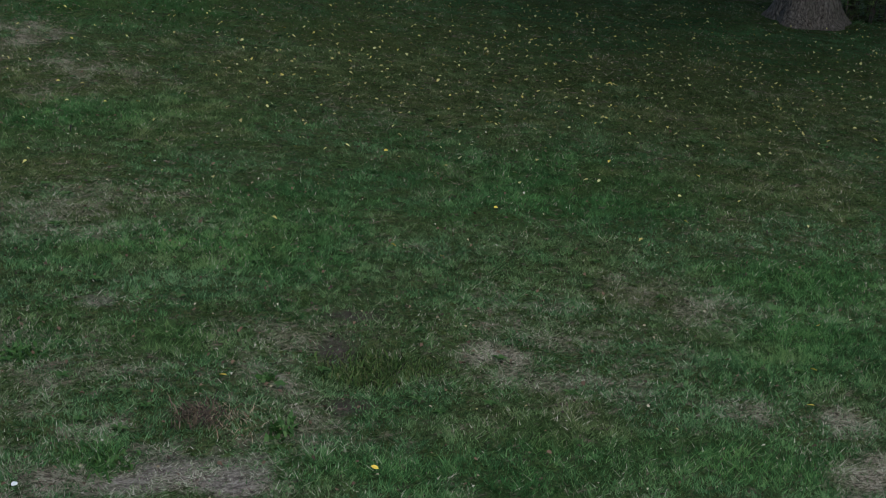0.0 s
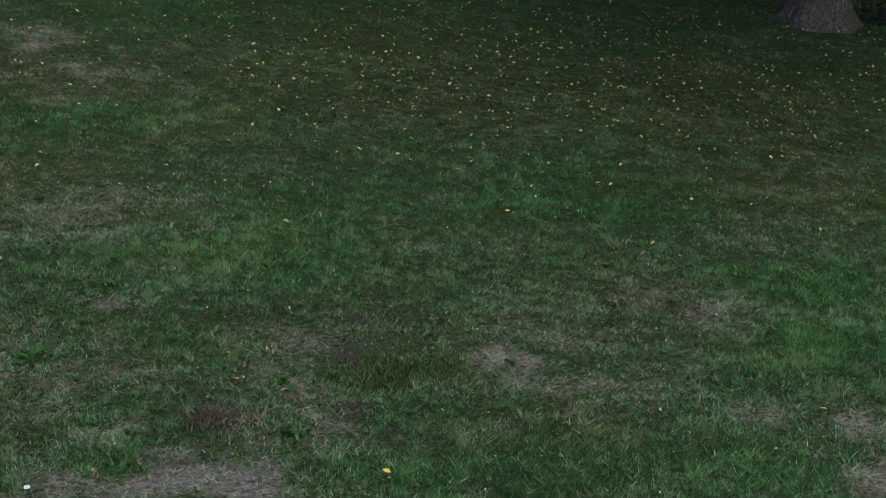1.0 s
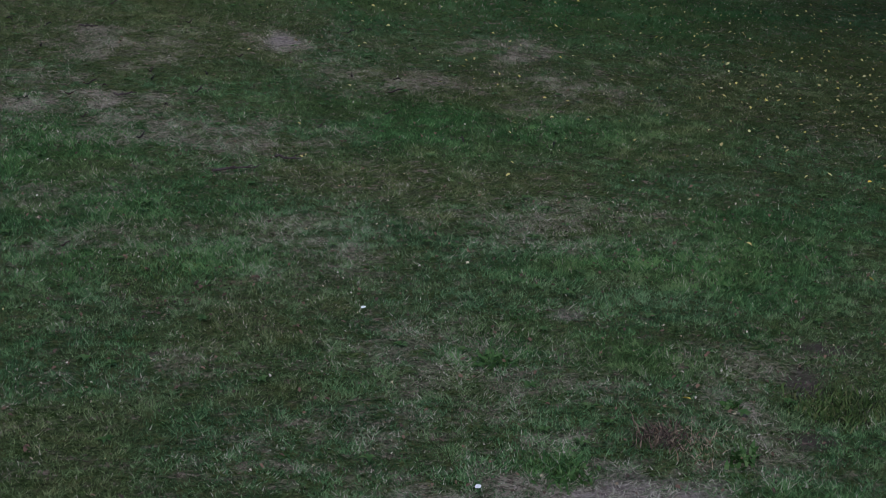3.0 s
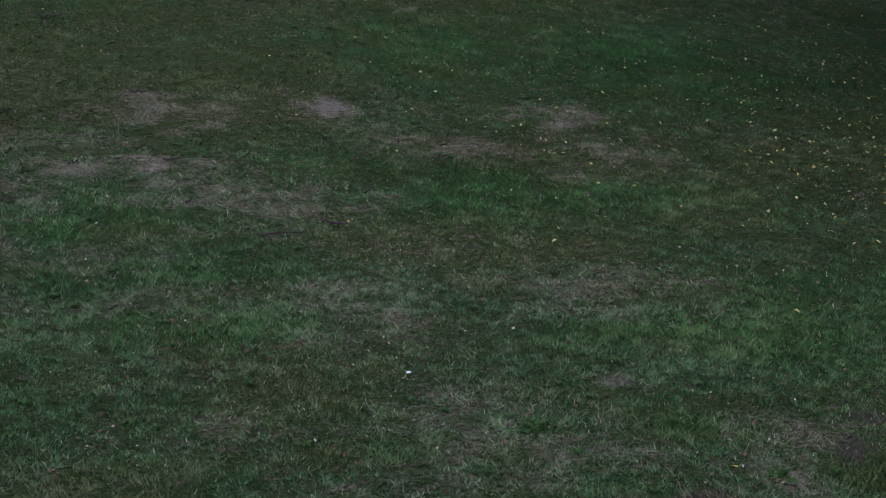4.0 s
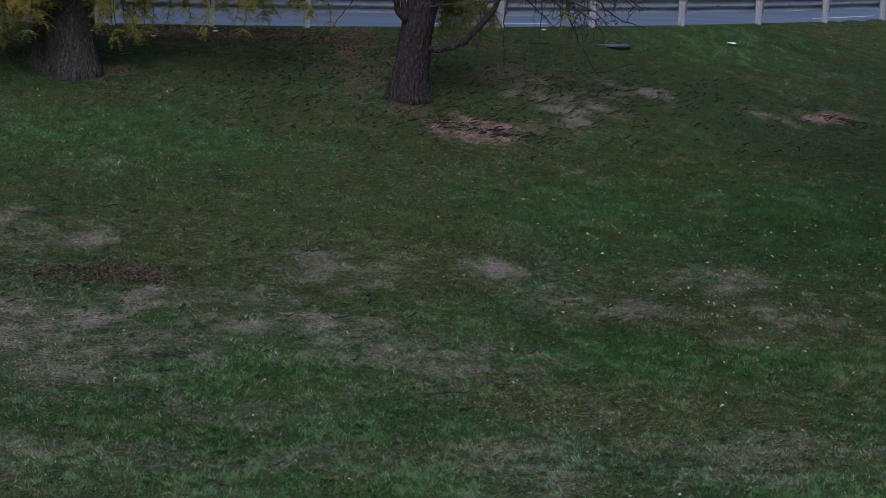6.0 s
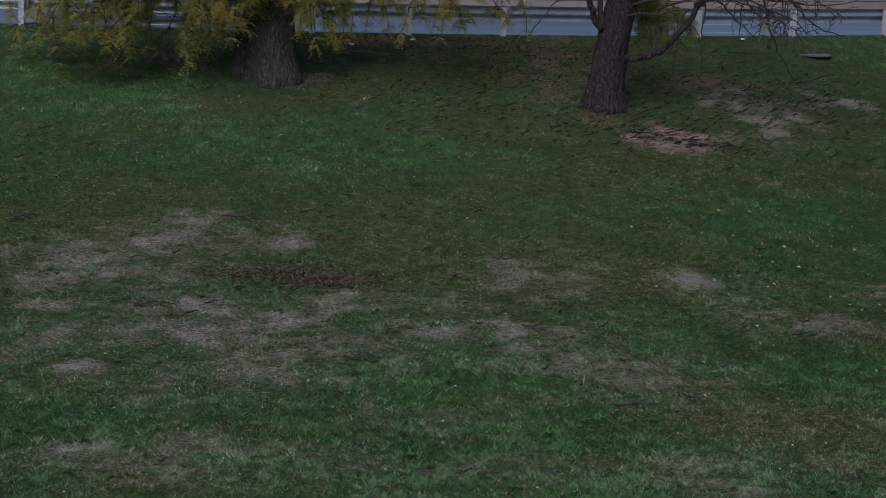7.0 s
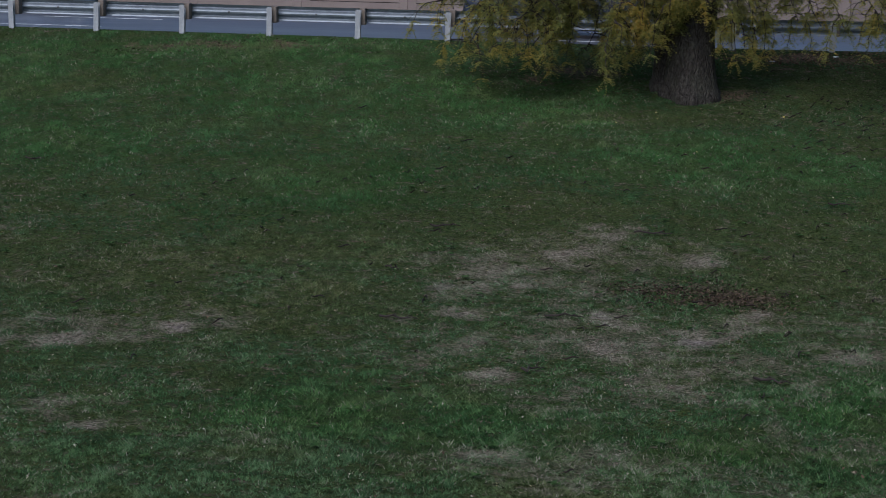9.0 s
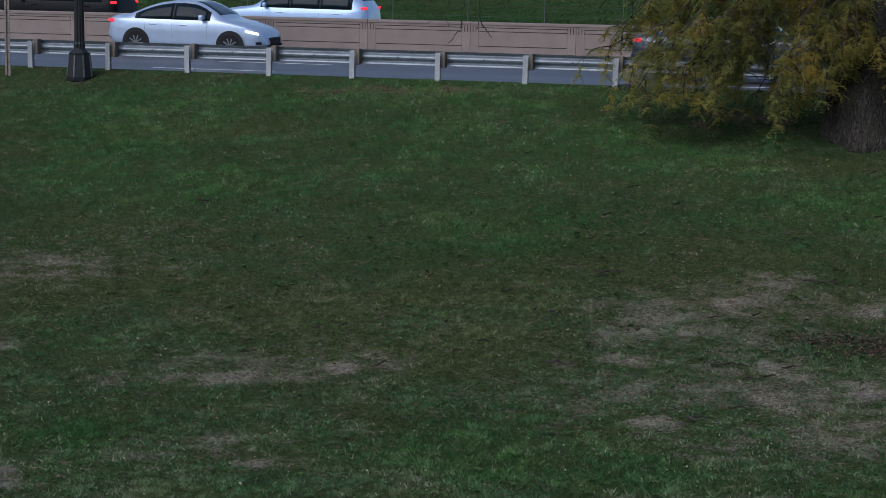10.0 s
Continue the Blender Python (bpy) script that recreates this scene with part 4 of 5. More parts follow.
def arm(bm, a, b, c, d, r0, r1, seed):
    """A bare crooked limb along a free curve."""
    rnd = random.Random(seed)
    pts = [p + Vector([rnd.uniform(-0.025, 0.025) for _ in range(3)]) for p in bezier(Vector(a), Vector(b), Vector(c), Vector(d), 14)]
    tube(bm, pts, [r0 + (r1 - r0) * i / 14 for i in range(15)], 9, 0.05, seed)
    return bm


def tree(x, y, label, height, r_base, r_top, flare, lean, bark, limbs, crown_r, crown_z, seed, leafy, second=None, crown_limbs=16, crown_leaf=0.11, crown_pairs=4, crown_low=1.3, shade_shift=(0, 0)):
    rnd = random.Random(seed)
    z = ground_z(x, y)
    t = empty("tree", x, y, z)
    tagged(t, label, "tree")
    part("trunk", trunk_bm(height, r_base, r_top, flare, lean, seed), bark, t)
    if second:
        bm = trunk_bm(height * 0.9, second[2], second[2] * 0.7, 0.18, (second[3], 0.6), seed + 3, 60)
        bmesh.ops.translate(bm, verts=bm.verts, vec=(second[0], second[1], 0))
        part("trunk", bm, bark, t, "slimmer dark second stem behind the first")
    leaves = Leaves(seed)
    top = Vector((lean[0], lean[1], height))
    for (sx, sy, sz), (ex, ey, ez), r0, lf, tw in limbs:
        bm = bmesh.new()
        hanging_limb(bm, leaves, Vector((sx, sy, sz)), Vector((ex, ey, ez)), 0.25, r0, rnd, lf, tw)
        part("limb", bm, M_TWIG, t)
    for k in range(crown_limbs):
        a = 2 * math.pi * (k + rnd.random()) / crown_limbs
        far = crown_r * rnd.uniform(0.5, 1.0)
        # limb ends are moved sideways to set where the crown's shade falls
        end = top + Vector((shade_shift[0] + far * math.cos(a), shade_shift[1] + far * math.sin(a), rnd.uniform(crown_low, crown_z)))
        s = top + Vector((0, 0, -rnd.uniform(0, 0.35)))
        bm = bmesh.new()
        hanging_limb(bm, leaves, s, end, 0.5, 0.10, rnd, leafy, 18, 1.6, 0.25, crown_leaf, crown_pairs, 4)
        part("limb", bm, bark, t)
    ob = new("crown", leaves.mesh("crown", M_LEAF_A))
    ob.parent = t
    tagged(ob, "thinning yellow and olive feathery leaves", kind="stuff")
    return t


A_LIMBS = []
ra = random.Random(5)
for k in range(30):
    ex = -4.9 + 4.6 * k / 29 + ra.uniform(-0.2, 0.2)
    A_LIMBS.append(((-0.15, 0.0, 3.9), (ex, ra.uniform(-1.3, 0.5), 0.7 + ra.uniform(0.0, 1.0)), 0.022, 0.66, 13))
for k in range(4):
    A_LIMBS.append(((0.1, 0.0, 3.6), (0.7 + 0.22 * k, -0.6 + 0.2 * k, 0.85 + 0.12 * k), 0.022, 0.85, 10))
for k in range(8):
    A_LIMBS.append(((0.15, 0.1, 3.8), (1.9 + 0.4 * k, ra.uniform(-0.6, 1.2), 1.3 + ra.uniform(0, 0.5)), 0.03, 0.6 + 0.15 * (k < 5), 12))
A_LIMBS.append(((-0.2, 0, 4.2), (-7.7, -0.6, 2.7), 0.035, 0.03, 9))
A_LIMBS.append(((-0.2, 0, 4.2), (-5.8, -0.4, 2.5), 0.03, 0.4, 10))
A_LIMBS.append(((-0.2, 0, 4.2), (-5.1, 0.3, 2.3), 0.03, 0.45, 10))
A_LIMBS.append(((-0.2, 0, 4.2), (-5.5, -0.9, 2.7), 0.03, 0.3, 10))
# unseen upper crown, pushed towards the lawn to darken the grass there
tree(0.04, 31.9, "broad old locust tree with drooping yellow foliage", 5.2, 0.43, 0.40, 0.21, (0.0, 0.2), M_BARK_A, A_LIMBS, 7.5, 5.0, 3, 0.4, (-0.5, 0.3, 0.2, -0.5), 11, 0.085, 4, 1.3, (0.8, -4.0))

TREE_A = bpy.data.objects["tree"]
for k, (a, b, c, d) in enumerate([((-7.0, -0.4, 3.6), (-7.5, -0.4, 3.0), (-7.65, -0.4, 2.5), (-7.64, -0.4, 1.95)), ((-7.64, -0.4, 2.0), (-7.62, -0.4, 1.8), (-7.75, -0.4, 1.72), (-7.9, -0.4, 1.58)),
                                  ((-7.0, -0.4, 3.5), (-7.2, -0.4, 2.9), (-7.32, -0.4, 2.4), (-7.33, -0.4, 1.82)), ((-7.33, -0.4, 2.1), (-7.25, -0.4, 1.9), (-7.15, -0.4, 1.8), (-7.03, -0.4, 1.7)),
                                  ((-7.2, -0.4, 3.2), (-7.9, -0.4, 2.9), (-8.3, -0.4, 2.5), (-8.4, -0.4, 2.2))]):
    part("limb", arm(bmesh.new(), a, b, c, d, 0.014, 0.006, 30 + k), M_TWIG, TREE_A)

B_LIMBS = [((-0.1, 0, 1.5), (-0.5, -0.2, 2.9), 0.06, 0.05, 3), ((1.6, -0.1, 2.0), (3.6, -0.5, 2.0), 0.035, 0.0, 9),
           ((0.3, 0.1, 2.0), (4.3, -0.3, 1.9), 0.035, 0.0, 9), ((0.2, 0.1, 2.2), (4.9, 0.6, 2.2), 0.035, 0.0, 9), ((0.25, 0.3, 2.1), (1.3, 1.0, 1.75), 0.035, 0.8, 12), ((0.9, -0.1, 1.9), (3.4, -0.6, 1.6), 0.022, 0.0, 9),
           ((0.25, 0.3, 2.3), (0.9, 0.9, 1.7), 0.03, 0.8, 12), ((0.25, -0.1, 1.9), (3.9, -0.9, 1.35), 0.025, 0.03, 9), ((0.0, 0.2, 2.4), (-2.6, 0.8, 2.1), 0.04, 0.3, 10), ((0.25, 0.2, 2.2), (1.7, 0.7, 1.6), 0.03, 0.75, 9)]
TREE_B = tree(6.28, 31.25, "dark leaning locust tree with bare twisting branches", 3.0, 0.33, 0.27, 0.17, (0.42, 0.1), M_BARK_B, B_LIMBS, 5.0, 4.5, 9, 0.05, None, 7)
part("limb", arm(bmesh.new(), (0.2, -0.15, 0.98), (1.0, -0.25, 0.85), (1.3, -0.2, 1.4), (1.75, -0.15, 2.05), 0.068, 0.05, 1), M_BARK_B, TREE_B)
part("limb", arm(bmesh.new(), (1.72, -0.15, 2.0), (2.0, -0.1, 2.35), (2.7, -0.3, 2.1), (3.9, -0.4, 2.4), 0.055, 0.02, 2), M_BARK_B, TREE_B)
part("limb", arm(bmesh.new(), (-0.12, -0.1, 1.5), (-0.45, -0.15, 1.8), (-0.4, -0.2, 2.3), (-0.9, -0.2, 3.0), 0.07, 0.04, 3), M_BARK_B, TREE_B)
for k, (a, b, c, d) in enumerate([((1.5, -0.15, 1.9), (1.3, -0.2, 1.7), (1.28, -0.2, 1.2), (1.26, -0.2, 0.68)), ((1.8, -0.1, 2.1), (1.85, -0.1, 1.6), (1.7, -0.2, 1.2), (1.85, -0.2, 0.7)),
                                  ((2.4, -0.2, 2.2), (2.8, -0.2, 2.0), (3.0, -0.2, 1.6), (3.3, -0.2, 1.5)), ((2.9, -0.2, 2.25), (3.0, -0.2, 1.7), (3.2, -0.2, 1.2), (3.7, -0.2, 0.6)),
                                  ((3.4, -0.3, 2.2), (3.8, -0.3, 1.7), (4.1, -0.3, 1.6), (4.6, -0.3, 1.5)), ((3.7, -0.2, 0.62), (3.9, -0.2, 0.6), (4.1, -0.2, 0.75), (4.4, -0.2, 0.8)),
                                  ((2.3, -0.1, 2.3), (3.2, -0.1, 2.1), (4.0, -0.1, 2.0), (4.9, -0.1, 2.25)), ((1.9, -0.1, 2.3), (2.2, -0.1, 1.9), (2.5, -0.1, 1.75), (2.9, -0.1, 1.35)),
                                  ((0.3, -0.2, 1.75), (0.7, -0.3, 1.9), (1.1, -0.3, 1.75), (1.6, -0.3, 1.95)), ((-0.3, -0.2, 2.2), (-0.8, -0.2, 2.3), (-1.2, -0.2, 1.9), (-1.5, -0.2, 1.3))]):
    part("limb", arm(bmesh.new(), a, b, c, d, 0.02, 0.007, 50 + k), M_TWIG, TREE_B)
C_LIMBS = [((0, 0, 4.0), (3.0, 0.5, 6.0), 0.1, 0.4, 10), ((0, 0, 4.2), (-3.0, 1.0, 6.2), 0.1, 0.4, 10)]
# unseen crown, added wide and dense and moved forward to shade the lawn
tree(23.15, 19.95, "massive dark trunk with spreading roots beside ivy", 4.6, 0.5, 0.43, 0.34, (-0.2, 0.3), M_BARK_C, C_LIMBS, 16.0, 8.5, 14, 0.75, None, 42, 0.36, 2, 2.6, (-2.0, -5.0))
# ---- cars on the road ----
def curve(table, x):
    """A smooth line through x, value pairs."""
    n = len(table)
    i = max(0, min(n - 2, sum(1 for p in table if p[0] <= x) - 1))
    (x0, v0), (x1, v1) = table[i], table[i + 1]
    slope = lambda k: (table[min(n - 1, k + 1)][1] - table[max(0, k - 1)][1]) / (table[min(n - 1, k + 1)][0] - table[max(0, k - 1)][0])
    d, t = x1 - x0, (x - x0) / (x1 - x0)
    t = max(0.0, min(1.0, t))
    return v0 * (1 + 2 * t) * (1 - t) ** 2 + d * slope(i) * t * (1 - t) ** 2 + v1 * t * t * (3 - 2 * t) + d * slope(i + 1) * t * t * (t - 1)


def wheel_mesh():
    tyre = lathe_bm([(0.20, -0.10), (0.30, -0.105), (0.325, -0.07), (0.325, 0.07), (0.30, 0.105), (0.20, 0.10)], 28)
    rim = lathe_bm([(0.215, 0.05), (0.215, 0.098), (0.20, 0.10), (0.19, 0.075), (0.05, 0.06)], 28)
    for k in range(10):
        a = 2 * math.pi * k / 10
        box_bm((0.17, 0.036, 0.03), (0.12 * math.cos(a), 0.12 * math.sin(a), 0.088), 0.006, rim, Matrix.Rotation(a, 4, "Z"))
    lathe_bm([(0.05, 0.06), (0.05, 0.1), (0.03, 0.105)], 12, rim)
    return as_mesh("tyre", tyre, M_TYRE), as_mesh("rim", rim, M_RIM)


ME_TYRE, ME_RIM = wheel_mesh()


SALOON = [(-1.0, 0.62), (-0.975, 0.93), (-0.88, 1.04), (-0.72, 1.08), (-0.47, 1.30), (-0.26, 1.42), (-0.03, 1.455), (0.16, 1.41), (0.35, 1.21), (0.49, 1.02), (0.7, 0.92), (0.89, 0.79), (0.97, 0.64), (1.0, 0.46)]
ESTATE = [(-1.0, 0.7), (-0.985, 1.05), (-0.93, 1.3), (-0.82, 1.6), (-0.7, 1.69), (-0.4, 1.735), (-0.05, 1.74), (0.12, 1.68), (0.3, 1.43), (0.46, 1.17), (0.7, 1.08), (0.9, 0.97), (0.98, 0.8), (1.0, 0.55)]


def car(x, y, z, rz, paint, label, length, top, belt, width, glass):
    """A car along +x. top: the outline from tail to nose, x in half lengths; glass: rear and front ends of the side windows and the pillars between."""
    c = empty("car", x, y, z, rz)
    tagged(c, label, "car")
    h = length / 2
    top = [(a * h, b) for a, b in top]
    low = [(-h, 0.45), (-h + 0.3, 0.24), (h - 0.4, 0.2), (h, 0.34)]
    wide = [(-h, width - 0.24), (-h + 0.2, width - 0.08), (-h + 0.75, width), (h - 1.1, width), (h - 0.35, width - 0.1), (h - 0.08, width - 0.26), (h, width - 0.36)]

    def half(px):
        """The right half of the section at px, from the sill to the middle of the roof."""
        w, t, b = curve(wide, px), curve(top, px), curve(low, px)
        sh = min(belt, t - 0.05)
        wr = w * (0.9 - 0.23 * max(0, min(1, (t - sh) / 0.45)))
        return [(w * 0.86, b), (w * 0.965, b + 0.05), (w * 0.99, b + (sh - b) * 0.3), (w, b + (sh - b) * 0.62), (w * 0.985, sh - 0.07), (w * 0.945, sh),
                (w * 0.945 * 0.55 + wr * 0.45, sh + (t - 0.05 - sh) * 0.5), (wr, t - 0.05), (wr * 0.86, t - 0.014), (wr * 0.45, t - 0.002)]

    def side(px, pz):
        ring = half(px)
        for (y0, z0), (y1, z1) in zip(ring, ring[1:]):
            if z0 <= pz <= z1:
                return y0 + (y1 - y0) * (pz - z0) / max(1e-4, z1 - z0)
        return ring[0][0]

    n = 60
    rings = []
    for i in range(n + 1):
        px = -h + length * i / n
        ring = half(px)
        rings.append([(px, -a, q) for a, q in ring] + [(px, a, q) for a, q in ring[::-1]])
    part("body", loft(rings), paint, c)
    rear, front, *pillars = (v * h for v in glass)
    # side windows follow the flank of the cabin
    for s in (-1, 1):
        def pane(x0, x1, lift, margin):
            bm, cols = bmesh.new(), []
            for i in range(13):
                px = x0 + (x1 - x0) * i / 12
                z0 = belt + 0.02 - margin
                z1 = max(z0 + 0.012, curve(top, px) - 0.095 + margin)
                cols.append([(px, s * (side(px, z0 + (z1 - z0) * k / 4) + lift), z0 + (z1 - z0) * k / 4) for k in range(5)])
            rows = [col + [(a, b - s * 0.012, d) for a, b, d in col[::-1]] for col in cols]
            return loft(rows, bm)
        part("window_frame", pane(rear - 0.05, front + 0.06, 0.004, 0.022), M_TRIM, c)
        ends = [rear, *pillars, front]
        for x0, x1 in zip(ends, ends[1:]):
            part("side_window", pane(x0 + 0.025, x1 - 0.025, 0.009, 0.0), M_GLASS, c)
        for px in (pillars[0] - 0.18, pillars[-1] - 0.15 + 0.8):
            part("door_handle", box_bm((0.19, 0.03, 0.032), (px - 0.35, s * (side(px, belt - 0.13) + 0.004), belt - 0.13), 0.01), paint, c)
        for px in (rear + 0.25, pillars[0], front - 0.02):
            seam = loft([[(px - 0.004, s * (side(px, q) + 0.0015), q), (px + 0.004, s * (side(px, q) + 0.0015), q), (px + 0.004, s * (side(px, q) - 0.01), q), (px - 0.004, s * (side(px, q) - 0.01), q)] for q in (0.34, 0.5, 0.7, belt - 0.08)], None, False)
            part("door_seam", seam, M_TRIM, c)
        mirror = box_bm((0.13, 0.2, 0.13), (front - 0.12, s * (side(front - 0.12, belt) + 0.11), belt + 0.08), 0.045)
        part("mirror", mirror, paint, c)
        part("sill", box_bm((length * 0.5, 0.03, 0.07), (0.0, s * (side(0, 0.26) + 0.0), 0.25), 0.01), M_TRIM, c)
        lamp_z = curve(top, h * 0.88) - 0.11
        part("headlight", box_bm((0.36, 0.09, 0.06), (h - 0.36, s * (side(h - 0.36, lamp_z) - 0.012), lamp_z), 0.025, turn=Matrix.Rotation(s * -0.33, 4, "Z") @ Matrix.Rotation(0.2, 4, "Y")), M_HEAD, c, "lit white headlight")
        tail_z = curve(top, -h * 0.94) - 0.12
        part("tail_light", box_bm((0.2, 0.09, 0.085), (-h + 0.15, s * (side(-h + 0.16, tail_z) - 0.02), tail_z), 0.03, turn=Matrix.Rotation(s * 0.35, 4, "Z")), M_TAIL, c, "glowing red tail light")
        part("fog_recess", box_bm((0.16, 0.06, 0.07), (h - 0.2, s * (side(h - 0.2, 0.42) - 0.01), 0.42), 0.02, turn=Matrix.Rotation(s * -0.5, 4, "Z")), M_TRIM, c)
        for px in (-h + 0.88, h - 0.92):
            # black disc stands in for the shaded wheel opening; the body is uncut
            bm = lathe_bm([(0.375, -0.03), (0.375, 0.006), (0.36, 0.009)], 32)
            bmesh.ops.rotate(bm, verts=bm.verts, matrix=Matrix.Rotation(-s * math.pi / 2, 3, "X"))
            flank = max(side(px + o, q) for o in (-0.3, 0, 0.3) for q in (0.5, 0.58, 0.66, 0.72))
            bmesh.ops.translate(bm, verts=bm.verts, vec=(px, s * flank, 0.35))
            part("arch_shade_disc", bm, M_TRIM, c)
            w = new("wheel")
            w.parent = c
            w.matrix_basis = pose(px, s * (flank - 0.088), 0.325, -s * 90)
            for name, data in (("tyre", ME_TYRE), ("rim", ME_RIM)):
                shared(name, data, w, Matrix())
    # front and rear panes lie on the slope of the cabin
    peak = max(top, key=lambda p: p[1])[0]
    for name, x0, x1 in (("windscreen", peak + 0.14 * h, front + 0.12 * h), ("rear_window", rear - 0.13 * h, peak - 0.2 * h)):
        rows = []
        for i in range(9):
            px = x0 + (x1 - x0) * i / 8
            wr, t = half(px)[7][0], curve(top, px)
            arc = [(px, wr * k * 0.86, t - 0.002 - 0.012 * k * k + 0.006) for k in (-1, -0.6, -0.2, 0.2, 0.6, 1)]
            rows.append(arc + [(a, b, d - 0.02) for a, b, d in arc[::-1]])
        part(name, loft(rows), M_SCREEN, c)
    part("grille", box_bm((0.08, 0.8, 0.2), (h - 0.035, 0, 0.46), 0.03), M_TRIM, c)
    part("bumper", box_bm((0.10, 1.2, 0.12), (-h + 0.05, 0, 0.45), 0.03), M_TRIM, c)
    return c


ROAD = lambda x: rail_z(x) - 0.06
car(-17.17, 41.4, ROAD(-17.17), 0, M_SILVER, "silver-blue saloon car with lit headlights on the road", 4.4, SALOON, 0.96, 0.9, (-0.6, 0.3, -0.14))
car(-2.75, 38.1, ROAD(-2.75), 0, M_NAVY, "dark blue saloon car with red tail lights", 4.75, SALOON, 0.96, 0.91, (-0.6, 0.3, -0.14))
car(-16.87, 48.6, ROAD(-16.87), 180, M_PALE, "pale blue estate car beyond the concrete barrier", 4.95, ESTATE, 1.1, 0.92, (-0.78, 0.33, -0.4, -0.02))
car(-25.0, 48.8, ROAD(-25.0), 180, M_DARK, "black utility vehicle beyond the concrete barrier", 5.0, ESTATE, 1.15, 0.97, (-0.78, 0.33, -0.4, -0.02))
# ---- small things on the lawn ----
def flat_leaves(x, y, size, seed, lift=0.045, ratio=0.6, tilt=0.6):
    """Curled leaves lying on the grass: two joined quads each, folded at the midrib."""
    r = np.random.default_rng(seed)
    n = len(x)
    z = land(x, y) + lift * r.uniform(0.4, 1.1, n)
    a = r.uniform(0, 2 * math.pi, n)
    L = size * r.uniform(0.6, 1.35, n)
    W = L * ratio * r.uniform(0.7, 1.2, n)
    d = np.stack([np.cos(a), np.sin(a), r.uniform(-tilt, tilt, n)], 1)
    s = np.stack([-np.sin(a), np.cos(a), r.uniform(-tilt, tilt, n)], 1)
    p = np.stack([x, y, z], 1)
    up = np.stack([np.zeros(n), np.zeros(n), W * r.uniform(0.1, 0.5, n)], 1)
    L, W = L[:, None], W[:, None]
    back, tip = p - d * L / 2, p + d * L / 2
    le1, le2 = p - d * L * 0.2 + s * W / 2 + up, p + d * L * 0.2 + s * W / 2 + up
    re1, re2 = p - d * L * 0.2 - s * W / 2 + up, p + d * L * 0.2 - s * W / 2 + up
    verts = np.stack([back, le1, le2, tip, re2, re1], 1)
    return verts.reshape(-1, 3)


def leaf_field(name, x, y, size, seed, mat, label, lift=0.045):
    v = flat_leaves(x, y, size, seed, lift)
    n = len(v) // 6
    base = (np.arange(n) * 6)[:, None]
    loops = (base + np.array([[0, 3, 2, 1, 0, 5, 4, 3]])).ravel()
    me = big_mesh(name, v, loops, 4, mat)
    return tagged(new(name, me), label, "leaves", kind="stuff")


r = np.random.default_rng(31)
x = np.concatenate([r.normal(15.5, 4.5, 1900), r.normal(10.5, 3.0, 70), r.uniform(-14, 16, 60)])
y = np.concatenate([r.normal(18.5, 4.0, 1900), r.normal(14.0, 3.0, 70), r.uniform(9, 32, 60)])
k = (y < rail_y(x) - 1) & (y > 8.5) & in_view(x, y) & (y + 0.9 * x > 27.0 - 10 * r.random(len(x)) ** 4)
leaf_field("yellow_leaves", x[k], y[k], 0.046, 32, M_YELLOW, "pale yellow fallen leaves scattered over the grass", 0.06)
x, y = r.uniform(-15, 24, 5500), r.uniform(7, 32, 5500)
k = (y < rail_y(x) - 0.5) & in_view(x, y)
leaf_field("pale_leaf_scraps", x[k], y[k], 0.023, 33, M_SCRAP, "small dry leaf scraps among the grass")


def spread(places, n, seed, wide=1.0):
    r = np.random.default_rng(seed)
    area = np.array([w * d for _, _, w, d in places])
    pick = r.choice(len(places), n, p=area / area.sum())
    P = np.array(places)[pick]
    a = np.arctan2(P[:, 0], P[:, 1])
    u, v = r.normal(0, 0.6, n) * P[:, 2] * wide, r.normal(0, 0.6, n) * P[:, 3] * wide
    x, y = P[:, 0] + u * np.cos(a) + v * np.sin(a), P[:, 1] - u * np.sin(a) + v * np.cos(a)
    k = (y < rail_y(x) - 0.1)
    return x[k], y[k]


x, y = spread(LITTER, 2600, 34, 1.2)
leaf_field("brown_leaf_litter", x, y, 0.04, 35, M_LITTER, "brown leaf litter under the trees", 0.04)
x, y = spread([(0.29, 21.53, 0.9, 0.42), (0.9, 21.35, 0.5, 0.25), (-0.5, 21.6, 0.4, 0.2)], 1500, 38, 1.1)
leaf_field("brown_leaf_litter", x, y, 0.03, 39, M_LITTER, "heap of dark brown leaves on worn grass", 0.05)
x, y = spread([(4.4, 34.6, 2.6, 0.42), (1.8, 34.1, 1.6, 0.35), (8.2, 35.3, 1.4, 0.3)], 2600, 48, 1.0)
leaf_field("brown_leaf_litter", x, y, 0.036, 49, M_RUST, "reddish brown leaf litter between two trees", 0.05)
x, y = spread([(6, 12, 5, 4), (3, 20, 6, 3), (-4, 22, 6, 4), (12, 16, 6, 5), (4, 12, 4, 3)], 3200, 36, 1.2)
k = in_view(x, y)
leaf_field("brown_leaves", x[k], y[k], 0.034, 37, M_BROWN, "brown curled leaves in the grass", 0.05)


